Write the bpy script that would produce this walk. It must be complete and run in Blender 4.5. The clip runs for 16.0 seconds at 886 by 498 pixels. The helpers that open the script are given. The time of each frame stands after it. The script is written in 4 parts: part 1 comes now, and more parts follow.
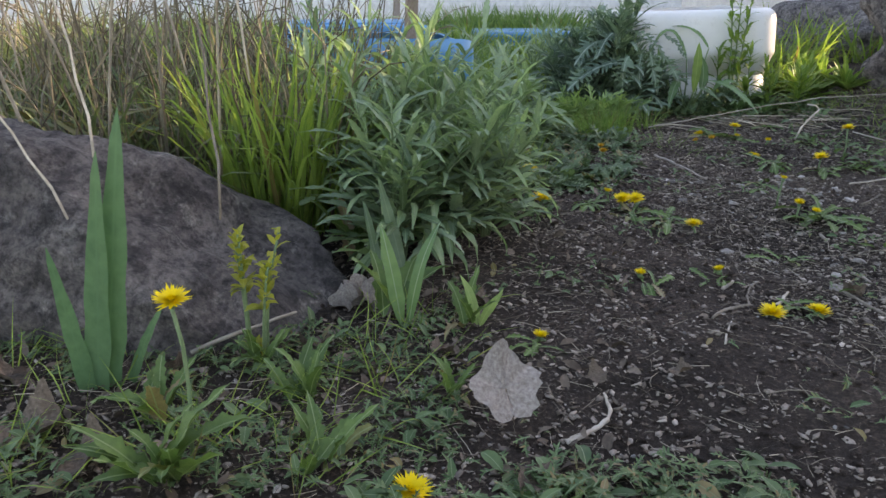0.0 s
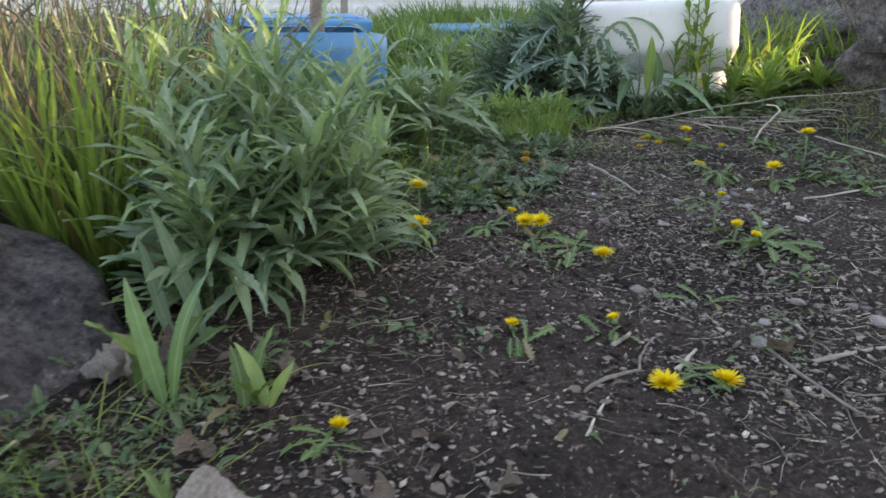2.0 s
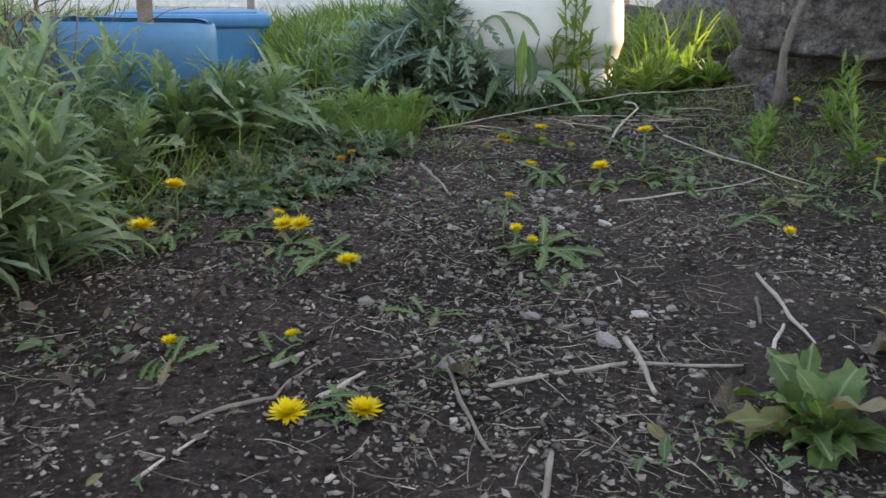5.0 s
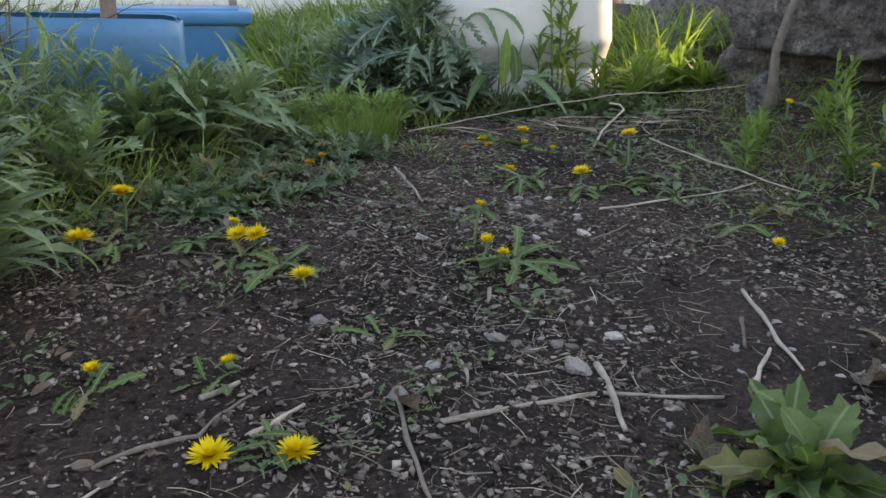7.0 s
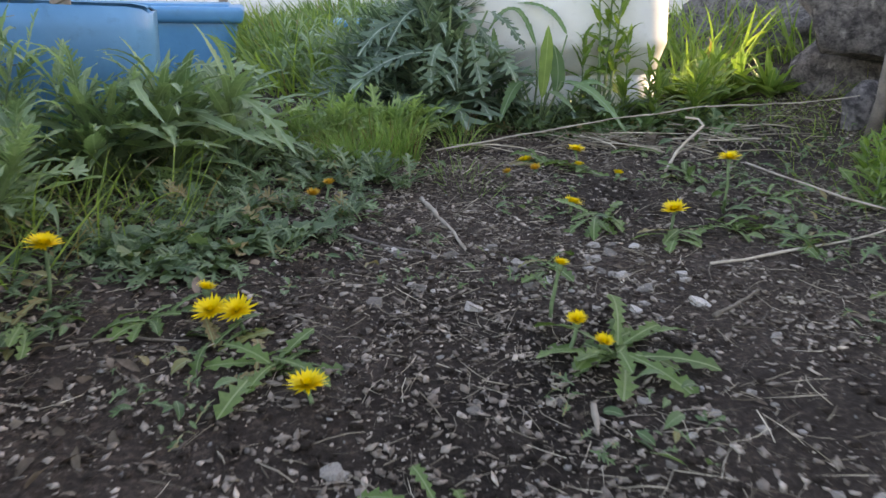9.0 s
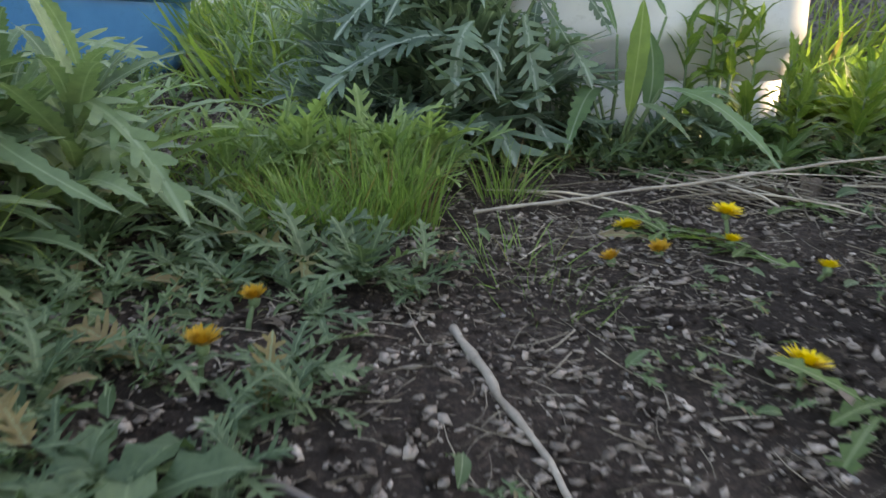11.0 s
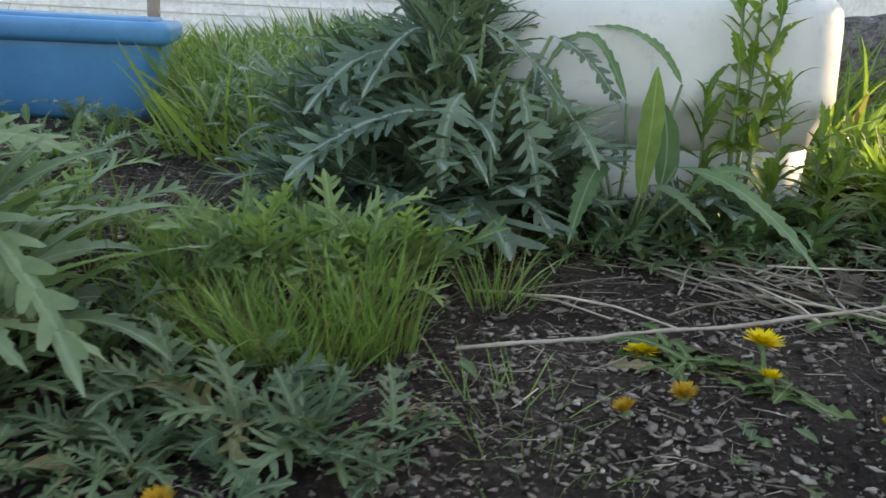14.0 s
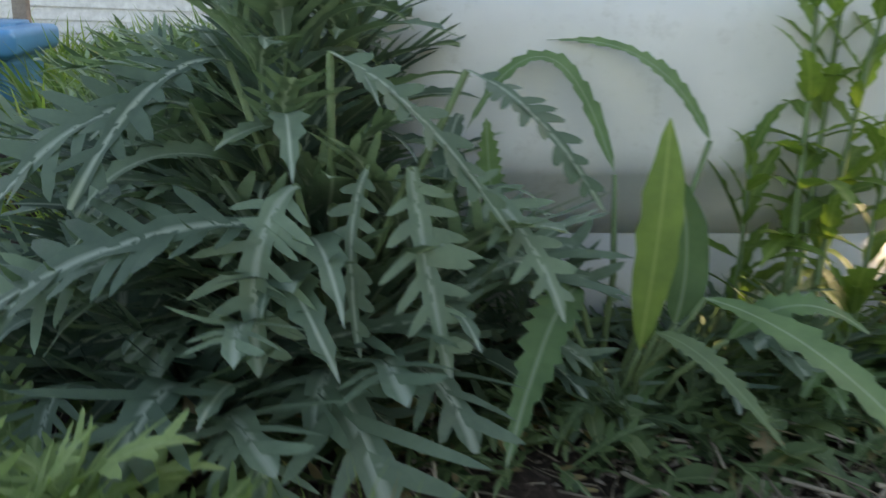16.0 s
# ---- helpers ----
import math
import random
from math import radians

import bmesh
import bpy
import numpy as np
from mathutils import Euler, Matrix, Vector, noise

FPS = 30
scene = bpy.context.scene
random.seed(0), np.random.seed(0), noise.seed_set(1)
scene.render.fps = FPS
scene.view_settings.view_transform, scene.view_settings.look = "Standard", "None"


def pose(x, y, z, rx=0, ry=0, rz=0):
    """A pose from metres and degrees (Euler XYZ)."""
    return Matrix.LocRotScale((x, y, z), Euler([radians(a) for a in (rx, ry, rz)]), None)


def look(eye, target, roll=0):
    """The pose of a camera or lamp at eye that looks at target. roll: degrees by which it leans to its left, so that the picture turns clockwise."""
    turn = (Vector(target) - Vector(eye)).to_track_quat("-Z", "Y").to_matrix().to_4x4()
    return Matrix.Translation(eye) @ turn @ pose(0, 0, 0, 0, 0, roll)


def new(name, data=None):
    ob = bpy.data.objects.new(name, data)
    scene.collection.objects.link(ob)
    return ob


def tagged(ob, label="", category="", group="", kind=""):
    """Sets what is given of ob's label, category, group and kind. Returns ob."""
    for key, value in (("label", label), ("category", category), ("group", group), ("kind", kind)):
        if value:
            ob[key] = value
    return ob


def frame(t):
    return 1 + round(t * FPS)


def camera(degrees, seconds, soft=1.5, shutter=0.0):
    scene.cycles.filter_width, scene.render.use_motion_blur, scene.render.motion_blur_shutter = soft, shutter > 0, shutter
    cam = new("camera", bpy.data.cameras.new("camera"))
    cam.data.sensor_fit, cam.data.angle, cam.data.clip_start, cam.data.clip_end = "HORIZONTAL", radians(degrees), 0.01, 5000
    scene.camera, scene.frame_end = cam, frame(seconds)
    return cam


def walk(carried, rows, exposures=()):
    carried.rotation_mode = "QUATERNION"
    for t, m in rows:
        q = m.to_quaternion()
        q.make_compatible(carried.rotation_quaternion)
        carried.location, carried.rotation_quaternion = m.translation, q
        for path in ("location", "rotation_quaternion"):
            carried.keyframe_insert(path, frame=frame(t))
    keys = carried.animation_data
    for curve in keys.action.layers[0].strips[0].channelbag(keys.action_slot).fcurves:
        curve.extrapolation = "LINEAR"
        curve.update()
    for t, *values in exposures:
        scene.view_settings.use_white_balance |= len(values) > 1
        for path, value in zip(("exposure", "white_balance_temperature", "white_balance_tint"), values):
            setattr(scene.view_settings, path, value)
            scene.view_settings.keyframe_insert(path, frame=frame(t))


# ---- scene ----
cam = camera(60.0, 16.0, soft=1.5, shutter=0.35)
PATH = [
    (0, (0.264, -0.836, 1.528), (0.313, 1.049, 0.861), 0.4),
    (0.5, (0.361, -0.734, 1.469), (0.408, 1.15, 0.798), 0.3),
    (1, (0.552, -0.529, 1.452), (0.599, 1.354, 0.78), 0.2),
    (1.5, (0.794, -0.256, 1.457), (0.841, 1.627, 0.784), 0.3),
    (2, (1.071, 0.041, 1.431), (1.117, 1.924, 0.759), 0.1),
    (2.5, (1.315, 0.274, 1.405), (1.365, 2.157, 0.734), 0.2),
    (3, (1.461, 0.37, 1.355), (1.513, 2.253, 0.684), 0.2),
    (3.5, (1.534, 0.325, 1.322), (1.583, 2.207, 0.648), 0.3),
    (4, (1.757, 0.256, 1.319), (1.806, 2.138, 0.645), 0.3),
    (4.5, (2.235, 0.308, 1.324), (2.291, 2.193, 0.659), 0.3),
    (7, (2.559, 0.662, 1.294), (2.629, 2.546, 0.626), 0.6),
    (7.5, (2.527, 0.748, 1.325), (2.596, 2.633, 0.661), 0.6),
    (8, (2.448, 1.016, 1.308), (2.515, 2.9, 0.642), 0.5),
    (10.3, (2.294, 3.432, 0.858), (2.409, 5.329, 0.233), 2.6),
    (10.5, (2.288, 3.669, 0.84), (2.403, 5.564, 0.21), 2.7),
    (11, (2.257, 4.262, 0.826), (2.37, 6.156, 0.194), 2.6),
    (11.5, (2.231, 4.68, 0.894), (2.343, 6.579, 0.277), 2.6),
    (12, (2.204, 4.856, 0.939), (2.317, 6.76, 0.337), 3.0),
    (12.5, (2.131, 4.793, 0.988), (2.245, 6.7, 0.395), 3.2),
    (13, (2.102, 4.705, 1.025), (2.215, 6.613, 0.436), 3.2),
    (13.5, (2.161, 4.696, 1.01), (2.275, 6.606, 0.426), 3.2),
    (14, (2.334, 4.806, 0.994), (2.448, 6.718, 0.42), 3.2),
    (14.5, (2.583, 5.046, 1.026), (2.705, 6.96, 0.459), 3.4),
    (15, (2.837, 5.429, 1.064), (2.961, 7.347, 0.512), 3.4),
    (15.5, (2.965, 5.899, 1.045), (3.098, 7.814, 0.484), 3.2),
    (16, (2.772, 6.387, 1.075), (2.904, 8.29, 0.474), 2.3),
]
walk(cam, [(t, look(eye, target, roll)) for t, eye, target, roll in PATH],
     [(0, 2.2, 8300, 22), (0.5, 2.3, 8300, 22), (2, 2.44, 8500, 22), (3.2, 2.18, 8800, 21), (4.5, 2.3, 8800, 21), (7, 2.16, 8800, 22), (7.5, 2.22, 8800, 22), (8, 2.52, 8800, 24), (10.5, 2.48, 8800, 20), (11, 2.44, 8800, 19), (11.5, 2.28, 8800, 17), (12, 1.88, 8800, 17), (12.5, 1.8, 8800, 16), (13, 1.96, 8800, 16), (14.5, 2.3, 8800, 17), (16, 2.02, 8800, 15)])

# ---- light ----
world = bpy.data.worlds.new("sky")
scene.world = world
world.use_nodes = True
wn = world.node_tree
sky = wn.nodes.new("ShaderNodeTexSky")
sky.sky_type, sky.sun_disc = "NISHITA", False
SUN_AZ, SUN_EL = radians(20), radians(20)
sky.sun_elevation, sky.sun_rotation = SUN_EL, radians(90) - SUN_AZ
wn.nodes["Background"].inputs["Strength"].default_value = 0.15
wn.links.new(sky.outputs[0], wn.nodes["Background"].inputs["Color"])
sun = new("sun", bpy.data.lights.new("sun", "SUN"))
sun.data.energy, sun.data.angle, sun.data.color = 2.4, radians(0.6), (1.0, 0.86, 0.66)
sun_way = Vector((math.cos(SUN_EL) * math.cos(SUN_AZ), math.cos(SUN_EL) * math.sin(SUN_AZ), math.sin(SUN_EL)))
sun.matrix_world = look(sun_way * 30, (0, 0, 0))

rng = random.Random(7)
U = rng.uniform


# ---- materials ----
def nodes_of(name):
    mat = bpy.data.materials.new(name)
    mat.use_nodes = True
    nt = mat.node_tree
    return mat, nt, nt.nodes["Principled BSDF"], nt.nodes.new, nt.links.new


def ramp(nt, fac, stops):
    r = nt.nodes.new("ShaderNodeValToRGB")
    r.color_ramp.elements[0].position, r.color_ramp.elements[0].color = stops[0][0], (*stops[0][1], 1)
    r.color_ramp.elements[1].position, r.color_ramp.elements[1].color = stops[-1][0], (*stops[-1][1], 1)
    for p, c in stops[1:-1]:
        e = r.color_ramp.elements.new(p)
        e.color = (*c, 1)
    nt.links.new(fac, r.inputs[0])
    return r.outputs[0]


def noise_of(nt, scale, detail=5.0, rough=0.6, where="Object"):
    tc = nt.nodes.new("ShaderNodeTexCoord")
    n = nt.nodes.new("ShaderNodeTexNoise")
    n.inputs["Scale"].default_value, n.inputs["Detail"].default_value, n.inputs["Roughness"].default_value = scale, detail, rough
    nt.links.new(tc.outputs[where], n.inputs["Vector"])
    return n.outputs["Fac"]


def mixed(nt, fac, a, b, kind="MIX"):
    m = nt.nodes.new("ShaderNodeMix")
    m.data_type, m.blend_type = "RGBA", kind
    for value, socket in ((fac, m.inputs[0]), (a, m.inputs[6]), (b, m.inputs[7])):
        if isinstance(value, (int, float)):
            socket.default_value = value
        elif isinstance(value, tuple):
            socket.default_value = (*value, 1)
        else:
            nt.links.new(value, socket)
    return m.outputs[2]


def bumped(nt, bsdf, height, strength, distance):
    b = nt.nodes.new("ShaderNodeBump")
    b.inputs["Strength"].default_value, b.inputs["Distance"].default_value = strength, distance
    nt.links.new(height, b.inputs["Height"])
    nt.links.new(b.outputs[0], bsdf.inputs["Normal"])


def leaf_material(name, dark, light, rib, through_it=0.35, island=False, rough=0.5, withered=0.0):
    """A leaf: colour varies from leaf to leaf, along the blade and in fine veins; light shines through."""
    mat, nt, bsdf, node, link = nodes_of(name)
    if island:
        rnd = node("ShaderNodeNewGeometry").outputs["Random Per Island"]
    else:
        rnd = node("ShaderNodeObjectInfo").outputs["Random"]
    stops = [(0.0, dark), (0.85, light), (1.0, light)]
    if withered:
        stops = [(0.0, dark), (1.0 - withered - 0.04, light), (1.0 - withered, (0.22, 0.17, 0.07)), (1.0, (0.26, 0.2, 0.12))]
    base = ramp(nt, rnd, stops)
    blotch = noise_of(nt, 14, 4, 0.6)
    base = mixed(nt, 0.55, base, ramp(nt, blotch, [(0.3, (0.62, 0.66, 0.6)), (0.7, (1.25, 1.2, 1.1))]), "MULTIPLY")
    uv = node("ShaderNodeTexCoord")
    sep = node("ShaderNodeSeparateXYZ")
    link(uv.outputs["UV"], sep.inputs[0])
    off = node("ShaderNodeMath")
    off.operation, off.inputs[1].default_value = "SUBTRACT", 0.5
    link(sep.outputs[0], off.inputs[0])
    away = node("ShaderNodeMath")
    away.operation = "ABSOLUTE"
    link(off.outputs[0], away.inputs[0])
    vein = ramp(nt, away.outputs[0], [(0.0, (0.8, 0.8, 0.8)), (0.02, (0.6, 0.6, 0.6)), (0.045, (0, 0, 0)), (1.0, (0, 0, 0))])
    base = mixed(nt, vein, base, rib)
    link(base, bsdf.inputs["Base Color"])
    bsdf.inputs["Roughness"].default_value = rough
    bsdf.inputs["Specular IOR Level"].default_value = 0.35
    bumped(nt, bsdf, noise_of(nt, 90, 3, 0.7), 0.35, 0.004)
    tr = node("ShaderNodeBsdfTranslucent")
    link(mixed(nt, 1.0, base, (1.15, 1.28, 0.72), "MULTIPLY"), tr.inputs["Color"])
    mx = node("ShaderNodeMixShader")
    mx.inputs[0].default_value = through_it
    link(bsdf.outputs[0], mx.inputs[1])
    link(tr.outputs[0], mx.inputs[2])
    link(mx.outputs[0], nt.nodes["Material Output"].inputs["Surface"])
    return mat


def plain_material(name, a, b, scale, rough=0.8, bump=0.3, depth=0.01, spread=(0.3, 0.7), rnd="", metal=0.0):
    """Two tones in coarse and fine noise, with relief."""
    mat, nt, bsdf, node, link = nodes_of(name)
    col = ramp(nt, noise_of(nt, scale), [(spread[0], a), (spread[1], b)])
    col = mixed(nt, 0.5, col, ramp(nt, noise_of(nt, scale * 7, 3), [(0.3, (0.7, 0.7, 0.7)), (0.7, (1.2, 1.2, 1.2))]), "MULTIPLY")
    if rnd:
        src = node("ShaderNodeNewGeometry").outputs["Random Per Island"] if rnd == "island" else node("ShaderNodeObjectInfo").outputs["Random"]
        col = mixed(nt, 0.8, col, ramp(nt, src, [(0.0, (0.25, 0.23, 0.21)), (0.45, (0.68, 0.66, 0.64)), (0.8, (1.05, 1.05, 1.05)), (1.0, (1.7, 1.7, 1.7))]), "MULTIPLY")
    link(col, bsdf.inputs["Base Color"])
    bsdf.inputs["Roughness"].default_value, bsdf.inputs["Metallic"].default_value = rough, metal
    bsdf.inputs["Specular IOR Level"].default_value = 0.25
    if bump:
        bumped(nt, bsdf, noise_of(nt, scale * 5, 6, 0.7), bump, depth)
    return mat


def soil_material():
    mat, nt, bsdf, node, link = nodes_of("soil")
    wide = ramp(nt, noise_of(nt, 0.9, 4), [(0.3, (0.028, 0.021, 0.0172)), (0.7, (0.105, 0.080, 0.066))])
    grit = ramp(nt, noise_of(nt, 38, 6, 0.75), [(0.30, (0.5, 0.48, 0.46)), (0.52, (1.0, 1.0, 1.0)), (0.66, (2.1, 2.0, 1.95))])
    link(mixed(nt, 1.0, wide, grit, "MULTIPLY"), bsdf.inputs["Base Color"])
    bsdf.inputs["Roughness"].default_value = 0.95
    bsdf.inputs["Specular IOR Level"].default_value = 0.2
    bumped(nt, bsdf, noise_of(nt, 30, 9, 0.8), 1.0, 0.06)
    return mat


def rock_material(name, a, b, spots):
    mat, nt, bsdf, node, link = nodes_of(name)
    col = ramp(nt, noise_of(nt, 1.8, 6, 0.65), [(0.3, a), (0.7, b)])
    lichen = ramp(nt, noise_of(nt, 6, 7, 0.7), [(0.56, (0, 0, 0)), (0.66, (1, 1, 1))])
    col = mixed(nt, lichen, col, spots)
    pits = noise_of(nt, 26, 6, 0.75)
    blot = ramp(nt, noise_of(nt, 7.5, 5, 0.7), [(0.40, (0.30, 0.285, 0.29)), (0.50, (0.95, 0.93, 0.91)), (0.64, (1.3, 1.27, 1.23))])
    col = mixed(nt, 0.8, col, blot, "MULTIPLY")
    col = mixed(nt, 0.85, col, ramp(nt, pits, [(0.36, (0.28, 0.26, 0.26)), (0.5, (1, 1, 1)), (0.66, (1.7, 1.65, 1.6))]), "MULTIPLY")
    link(col, bsdf.inputs["Base Color"])
    bsdf.inputs["Roughness"].default_value = 0.9
    bumped(nt, bsdf, pits, 1.0, 0.06)
    return mat


def plastic_material(name, a, b, rough, through_it=0.0):
    mat, nt, bsdf, node, link = nodes_of(name)
    col = ramp(nt, noise_of(nt, 2.2, 5), [(0.3, a), (0.7, b)])
    dirt = ramp(nt, noise_of(nt, 9, 8, 0.75), [(0.55, (1, 1, 1)), (0.8, (0.62, 0.6, 0.56))])
    link(mixed(nt, 0.8, col, dirt, "MULTIPLY"), bsdf.inputs["Base Color"])
    bsdf.inputs["Roughness"].default_value = rough
    bsdf.inputs["Subsurface Weight"].default_value = through_it
    bsdf.inputs["Subsurface Radius"].default_value = (0.15, 0.13, 0.1)
    bumped(nt, bsdf, noise_of(nt, 5, 4), 0.12, 0.02)
    return mat


M_SOIL = soil_material()
M_WEED = leaf_material("greygreen_leaf", (0.115, 0.185, 0.12), (0.26, 0.355, 0.245), (0.29, 0.37, 0.25))
M_SLIM = leaf_material("wavy_leaf", (0.13, 0.215, 0.125), (0.30, 0.41, 0.24), (0.36, 0.45, 0.31), 0.42)
M_KNAP = leaf_material("bluegreen_leaf", (0.065, 0.115, 0.088), (0.195, 0.285, 0.21), (0.42, 0.50, 0.43))
M_DOCK = leaf_material("toothed_leaf", (0.085, 0.17, 0.075), (0.16, 0.27, 0.12), (0.30, 0.39, 0.27))
M_LIME = leaf_material("fresh_leaf", (0.10, 0.19, 0.045), (0.19, 0.29, 0.075), (0.32, 0.4, 0.14), 0.45)
M_FERN = leaf_material("ferny_leaf", (0.14, 0.235, 0.09), (0.28, 0.39, 0.165), (0.36, 0.46, 0.22), 0.42)
M_BUD = leaf_material("yellow_tip_leaf", (0.26, 0.27, 0.04), (0.42, 0.40, 0.06), (0.4, 0.42, 0.1), 0.4)
M_DAND = leaf_material("dandelion_leaf", (0.065, 0.12, 0.035), (0.12, 0.20, 0.06), (0.25, 0.32, 0.16), 0.3, withered=0.05)
M_IRIS = leaf_material("iris_leaf", (0.07, 0.15, 0.08), (0.10, 0.20, 0.10), (0.10, 0.2, 0.10), 0.3, rough=0.4)
M_STEM = plain_material("green_stem", (0.11, 0.17, 0.08), (0.17, 0.24, 0.12), 9, 0.6, 0.2, 0.003)
M_GRASS = leaf_material("grass_blade", (0.12, 0.20, 0.05), (0.30, 0.40, 0.10), (0.18, 0.26, 0.08), 0.45, True, withered=0.06)
M_MEAD = leaf_material("lush_grass_blade", (0.065, 0.14, 0.045), (0.20, 0.31, 0.11), (0.16, 0.25, 0.1), 0.35, True, withered=0.03)
M_TUFT = leaf_material("fine_grass_blade", (0.11, 0.21, 0.055), (0.27, 0.40, 0.13), (0.18, 0.27, 0.09), 0.42, True, withered=0.1)
M_LONG = leaf_material("long_leaf", (0.12, 0.195, 0.105), (0.245, 0.345, 0.19), (0.32, 0.41, 0.27))
# greens darkened to put the shade beneath taller plants into the leaf colour
M_LOWD = leaf_material("painted_shade_leaf", (0.045, 0.085, 0.04), (0.095, 0.155, 0.075), (0.18, 0.25, 0.14), 0.25, withered=0.05)
M_SOW = leaf_material("curled_leaf", (0.06, 0.11, 0.055), (0.15, 0.22, 0.115), (0.22, 0.3, 0.17), 0.3, withered=0.03)
M_OLD = leaf_material("old_grass_blade", (0.07, 0.10, 0.05), (0.19, 0.22, 0.11), (0.17, 0.2, 0.1), 0.3, True, withered=0.15)
M_COVER = leaf_material("ground_cover_leaf", (0.06, 0.11, 0.05), (0.13, 0.20, 0.09), (0.25, 0.32, 0.18), 0.3, True, withered=0.07)
M_BACK = leaf_material("weed_leaf_far", (0.07, 0.14, 0.055), (0.17, 0.27, 0.11), (0.28, 0.36, 0.2), 0.4, True)
M_STALK = plain_material("old_stalk", (0.10, 0.085, 0.06), (0.27, 0.24, 0.17), 6, 0.85, 0.3, 0.004, rnd="island")
M_DRY = plain_material("dry_straw", (0.22, 0.18, 0.135), (0.50, 0.44, 0.35), 6, 0.85, 0.3, 0.004, rnd="island")
M_TWIG = plain_material("pale_twig", (0.24, 0.20, 0.16), (0.44, 0.39, 0.33), 8, 0.85, 0.5, 0.005, rnd="object")
M_BARK = plain_material("grey_bark", (0.10, 0.085, 0.08), (0.21, 0.18, 0.16), 9, 0.9, 0.6, 0.008)
M_CHIP = plain_material("wood_chip", (0.10, 0.078, 0.064), (0.42, 0.36, 0.305), 7, 0.9, 0.3, 0.004, rnd="island")
M_STONE = plain_material("pale_stone", (0.19, 0.17, 0.155), (0.42, 0.385, 0.35), 9, 0.85, 0.4, 0.006, rnd="object")
M_PEB = plain_material("pebble", (0.13, 0.12, 0.115), (0.30, 0.285, 0.27), 9, 0.85, 0.4, 0.006, rnd="island")
M_DEAD = plain_material("dead_leaf", (0.17, 0.145, 0.125), (0.36, 0.325, 0.30), 12, 0.8, 0.5, 0.006)
M_BROWN = plain_material("brown_litter", (0.075, 0.058, 0.045), (0.22, 0.17, 0.13), 10, 0.85, 0.5, 0.006, rnd="island")
M_PETAL = plain_material("yellow_petal", (0.72, 0.50, 0.008), (0.85, 0.66, 0.015), 40, 0.6, 0.0)
M_FADED = plain_material("faded_petal", (0.42, 0.22, 0.02), (0.60, 0.36, 0.03), 40, 0.7, 0.0)
M_ROCK = rock_material("lichen_granite", (0.07, 0.062, 0.062), (0.19, 0.17, 0.162), (0.27, 0.255, 0.24))
M_BOULD = rock_material("dark_granite", (0.10, 0.092, 0.097), (0.21, 0.197, 0.2), (0.31, 0.295, 0.29))
M_BLUE = plastic_material("blue_plastic", (0.035, 0.20, 0.40), (0.06, 0.27, 0.49), 0.38)
M_BLUE2 = plastic_material("faded_blue_plastic", (0.045, 0.20, 0.36), (0.08, 0.27, 0.46), 0.45)
M_WHITE = plastic_material("white_plastic", (0.60, 0.61, 0.60), (0.72, 0.72, 0.70), 0.4, 0.25)
M_WOOD = plain_material("weathered_wood", (0.17, 0.13, 0.10), (0.33, 0.27, 0.22), 5, 0.85, 0.5, 0.008)
M_SIDE = plain_material("white_siding", (0.62, 0.62, 0.64), (0.74, 0.74, 0.75), 1.5, 0.6, 0.1, 0.004)


# ---- mesh helpers ----
def smooth(a, b, v):
    v = min(1.0, max(0.0, (v - a) / (b - a)))
    return v * v * (3 - 2 * v)


def ground_z(x, y):
    """The lie of the land: level path, a low bank towards the boulders and the back."""
    bank = 0.34 * smooth(4.3, 6.6, x) * smooth(4.6, 7.2, y)
    lump = 0.020 * noise.noise((x * 1.3, y * 1.3, 0)) + 0.012 * noise.noise((x * 4, y * 4, 3))
    worn = 0.07 * math.exp(-((x - 2.8) / 1.1) ** 2 - ((y - 3.6) / 1.5) ** 2) + 0.02 * math.exp(-((x - 2.4) / 0.9) ** 2 - ((y - 5.2) / 1.5) ** 2)
    return bank + lump - worn


def mesh_of(name, verts, faces, uvs=None, mat=None, shade=True):
    me = bpy.data.meshes.new(name)
    me.from_pydata([tuple(v) for v in verts], [], faces)
    if uvs is not None:
        lay = me.uv_layers.new(name="UVMap")
        idx = np.empty(len(me.loops), dtype=np.int32)
        me.loops.foreach_get("vertex_index", idx)
        lay.data.foreach_set("uv", np.asarray(uvs, dtype=np.float32)[idx].ravel())
    if shade:
        me.polygons.foreach_set("use_smooth", [True] * len(me.polygons))
    if mat:
        me.materials.append(mat)
    me.update()
    return me


def part(name, data, parent, m=None, label=""):
    """One mesh object under a thing or a part."""
    ob = new(name, data)
    ob.parent = parent
    if m is not None:
        ob.matrix_basis = m
    return tagged(ob, label)


def thing(name, m, label, category, group="", kind="", data=None):
    ob = new(name, data)
    ob.matrix_basis = m
    return tagged(ob, label, category, group, kind)


def mesh_bm(name, bm, mat, shade=True):
    me = bpy.data.meshes.new(name)
    bm.to_mesh(me)
    bm.free()
    me.materials.append(mat)
    if shade:
        me.polygons.foreach_set("use_smooth", [True] * len(me.polygons))
    return me


class Stuff:
    """Many small pieces gathered into one mesh."""

    def __init__(self):
        self.v, self.f, self.uv, self.n = [], [], [], 0

    def add(self, shape, m):
        v, f, uv = shape
        a = np.array(m)
        self.v.append(v @ a[:3, :3].T + a[:3, 3])
        self.f.extend(tuple(i + self.n for i in face) for face in f)
        self.uv.append(uv)
        self.n += len(v)

    def make(self, name, mat, label, category):
        me = mesh_of(name, np.concatenate(self.v).tolist(), self.f, np.concatenate(self.uv), mat)
        return tagged(new(name, me), label, category, kind="stuff")


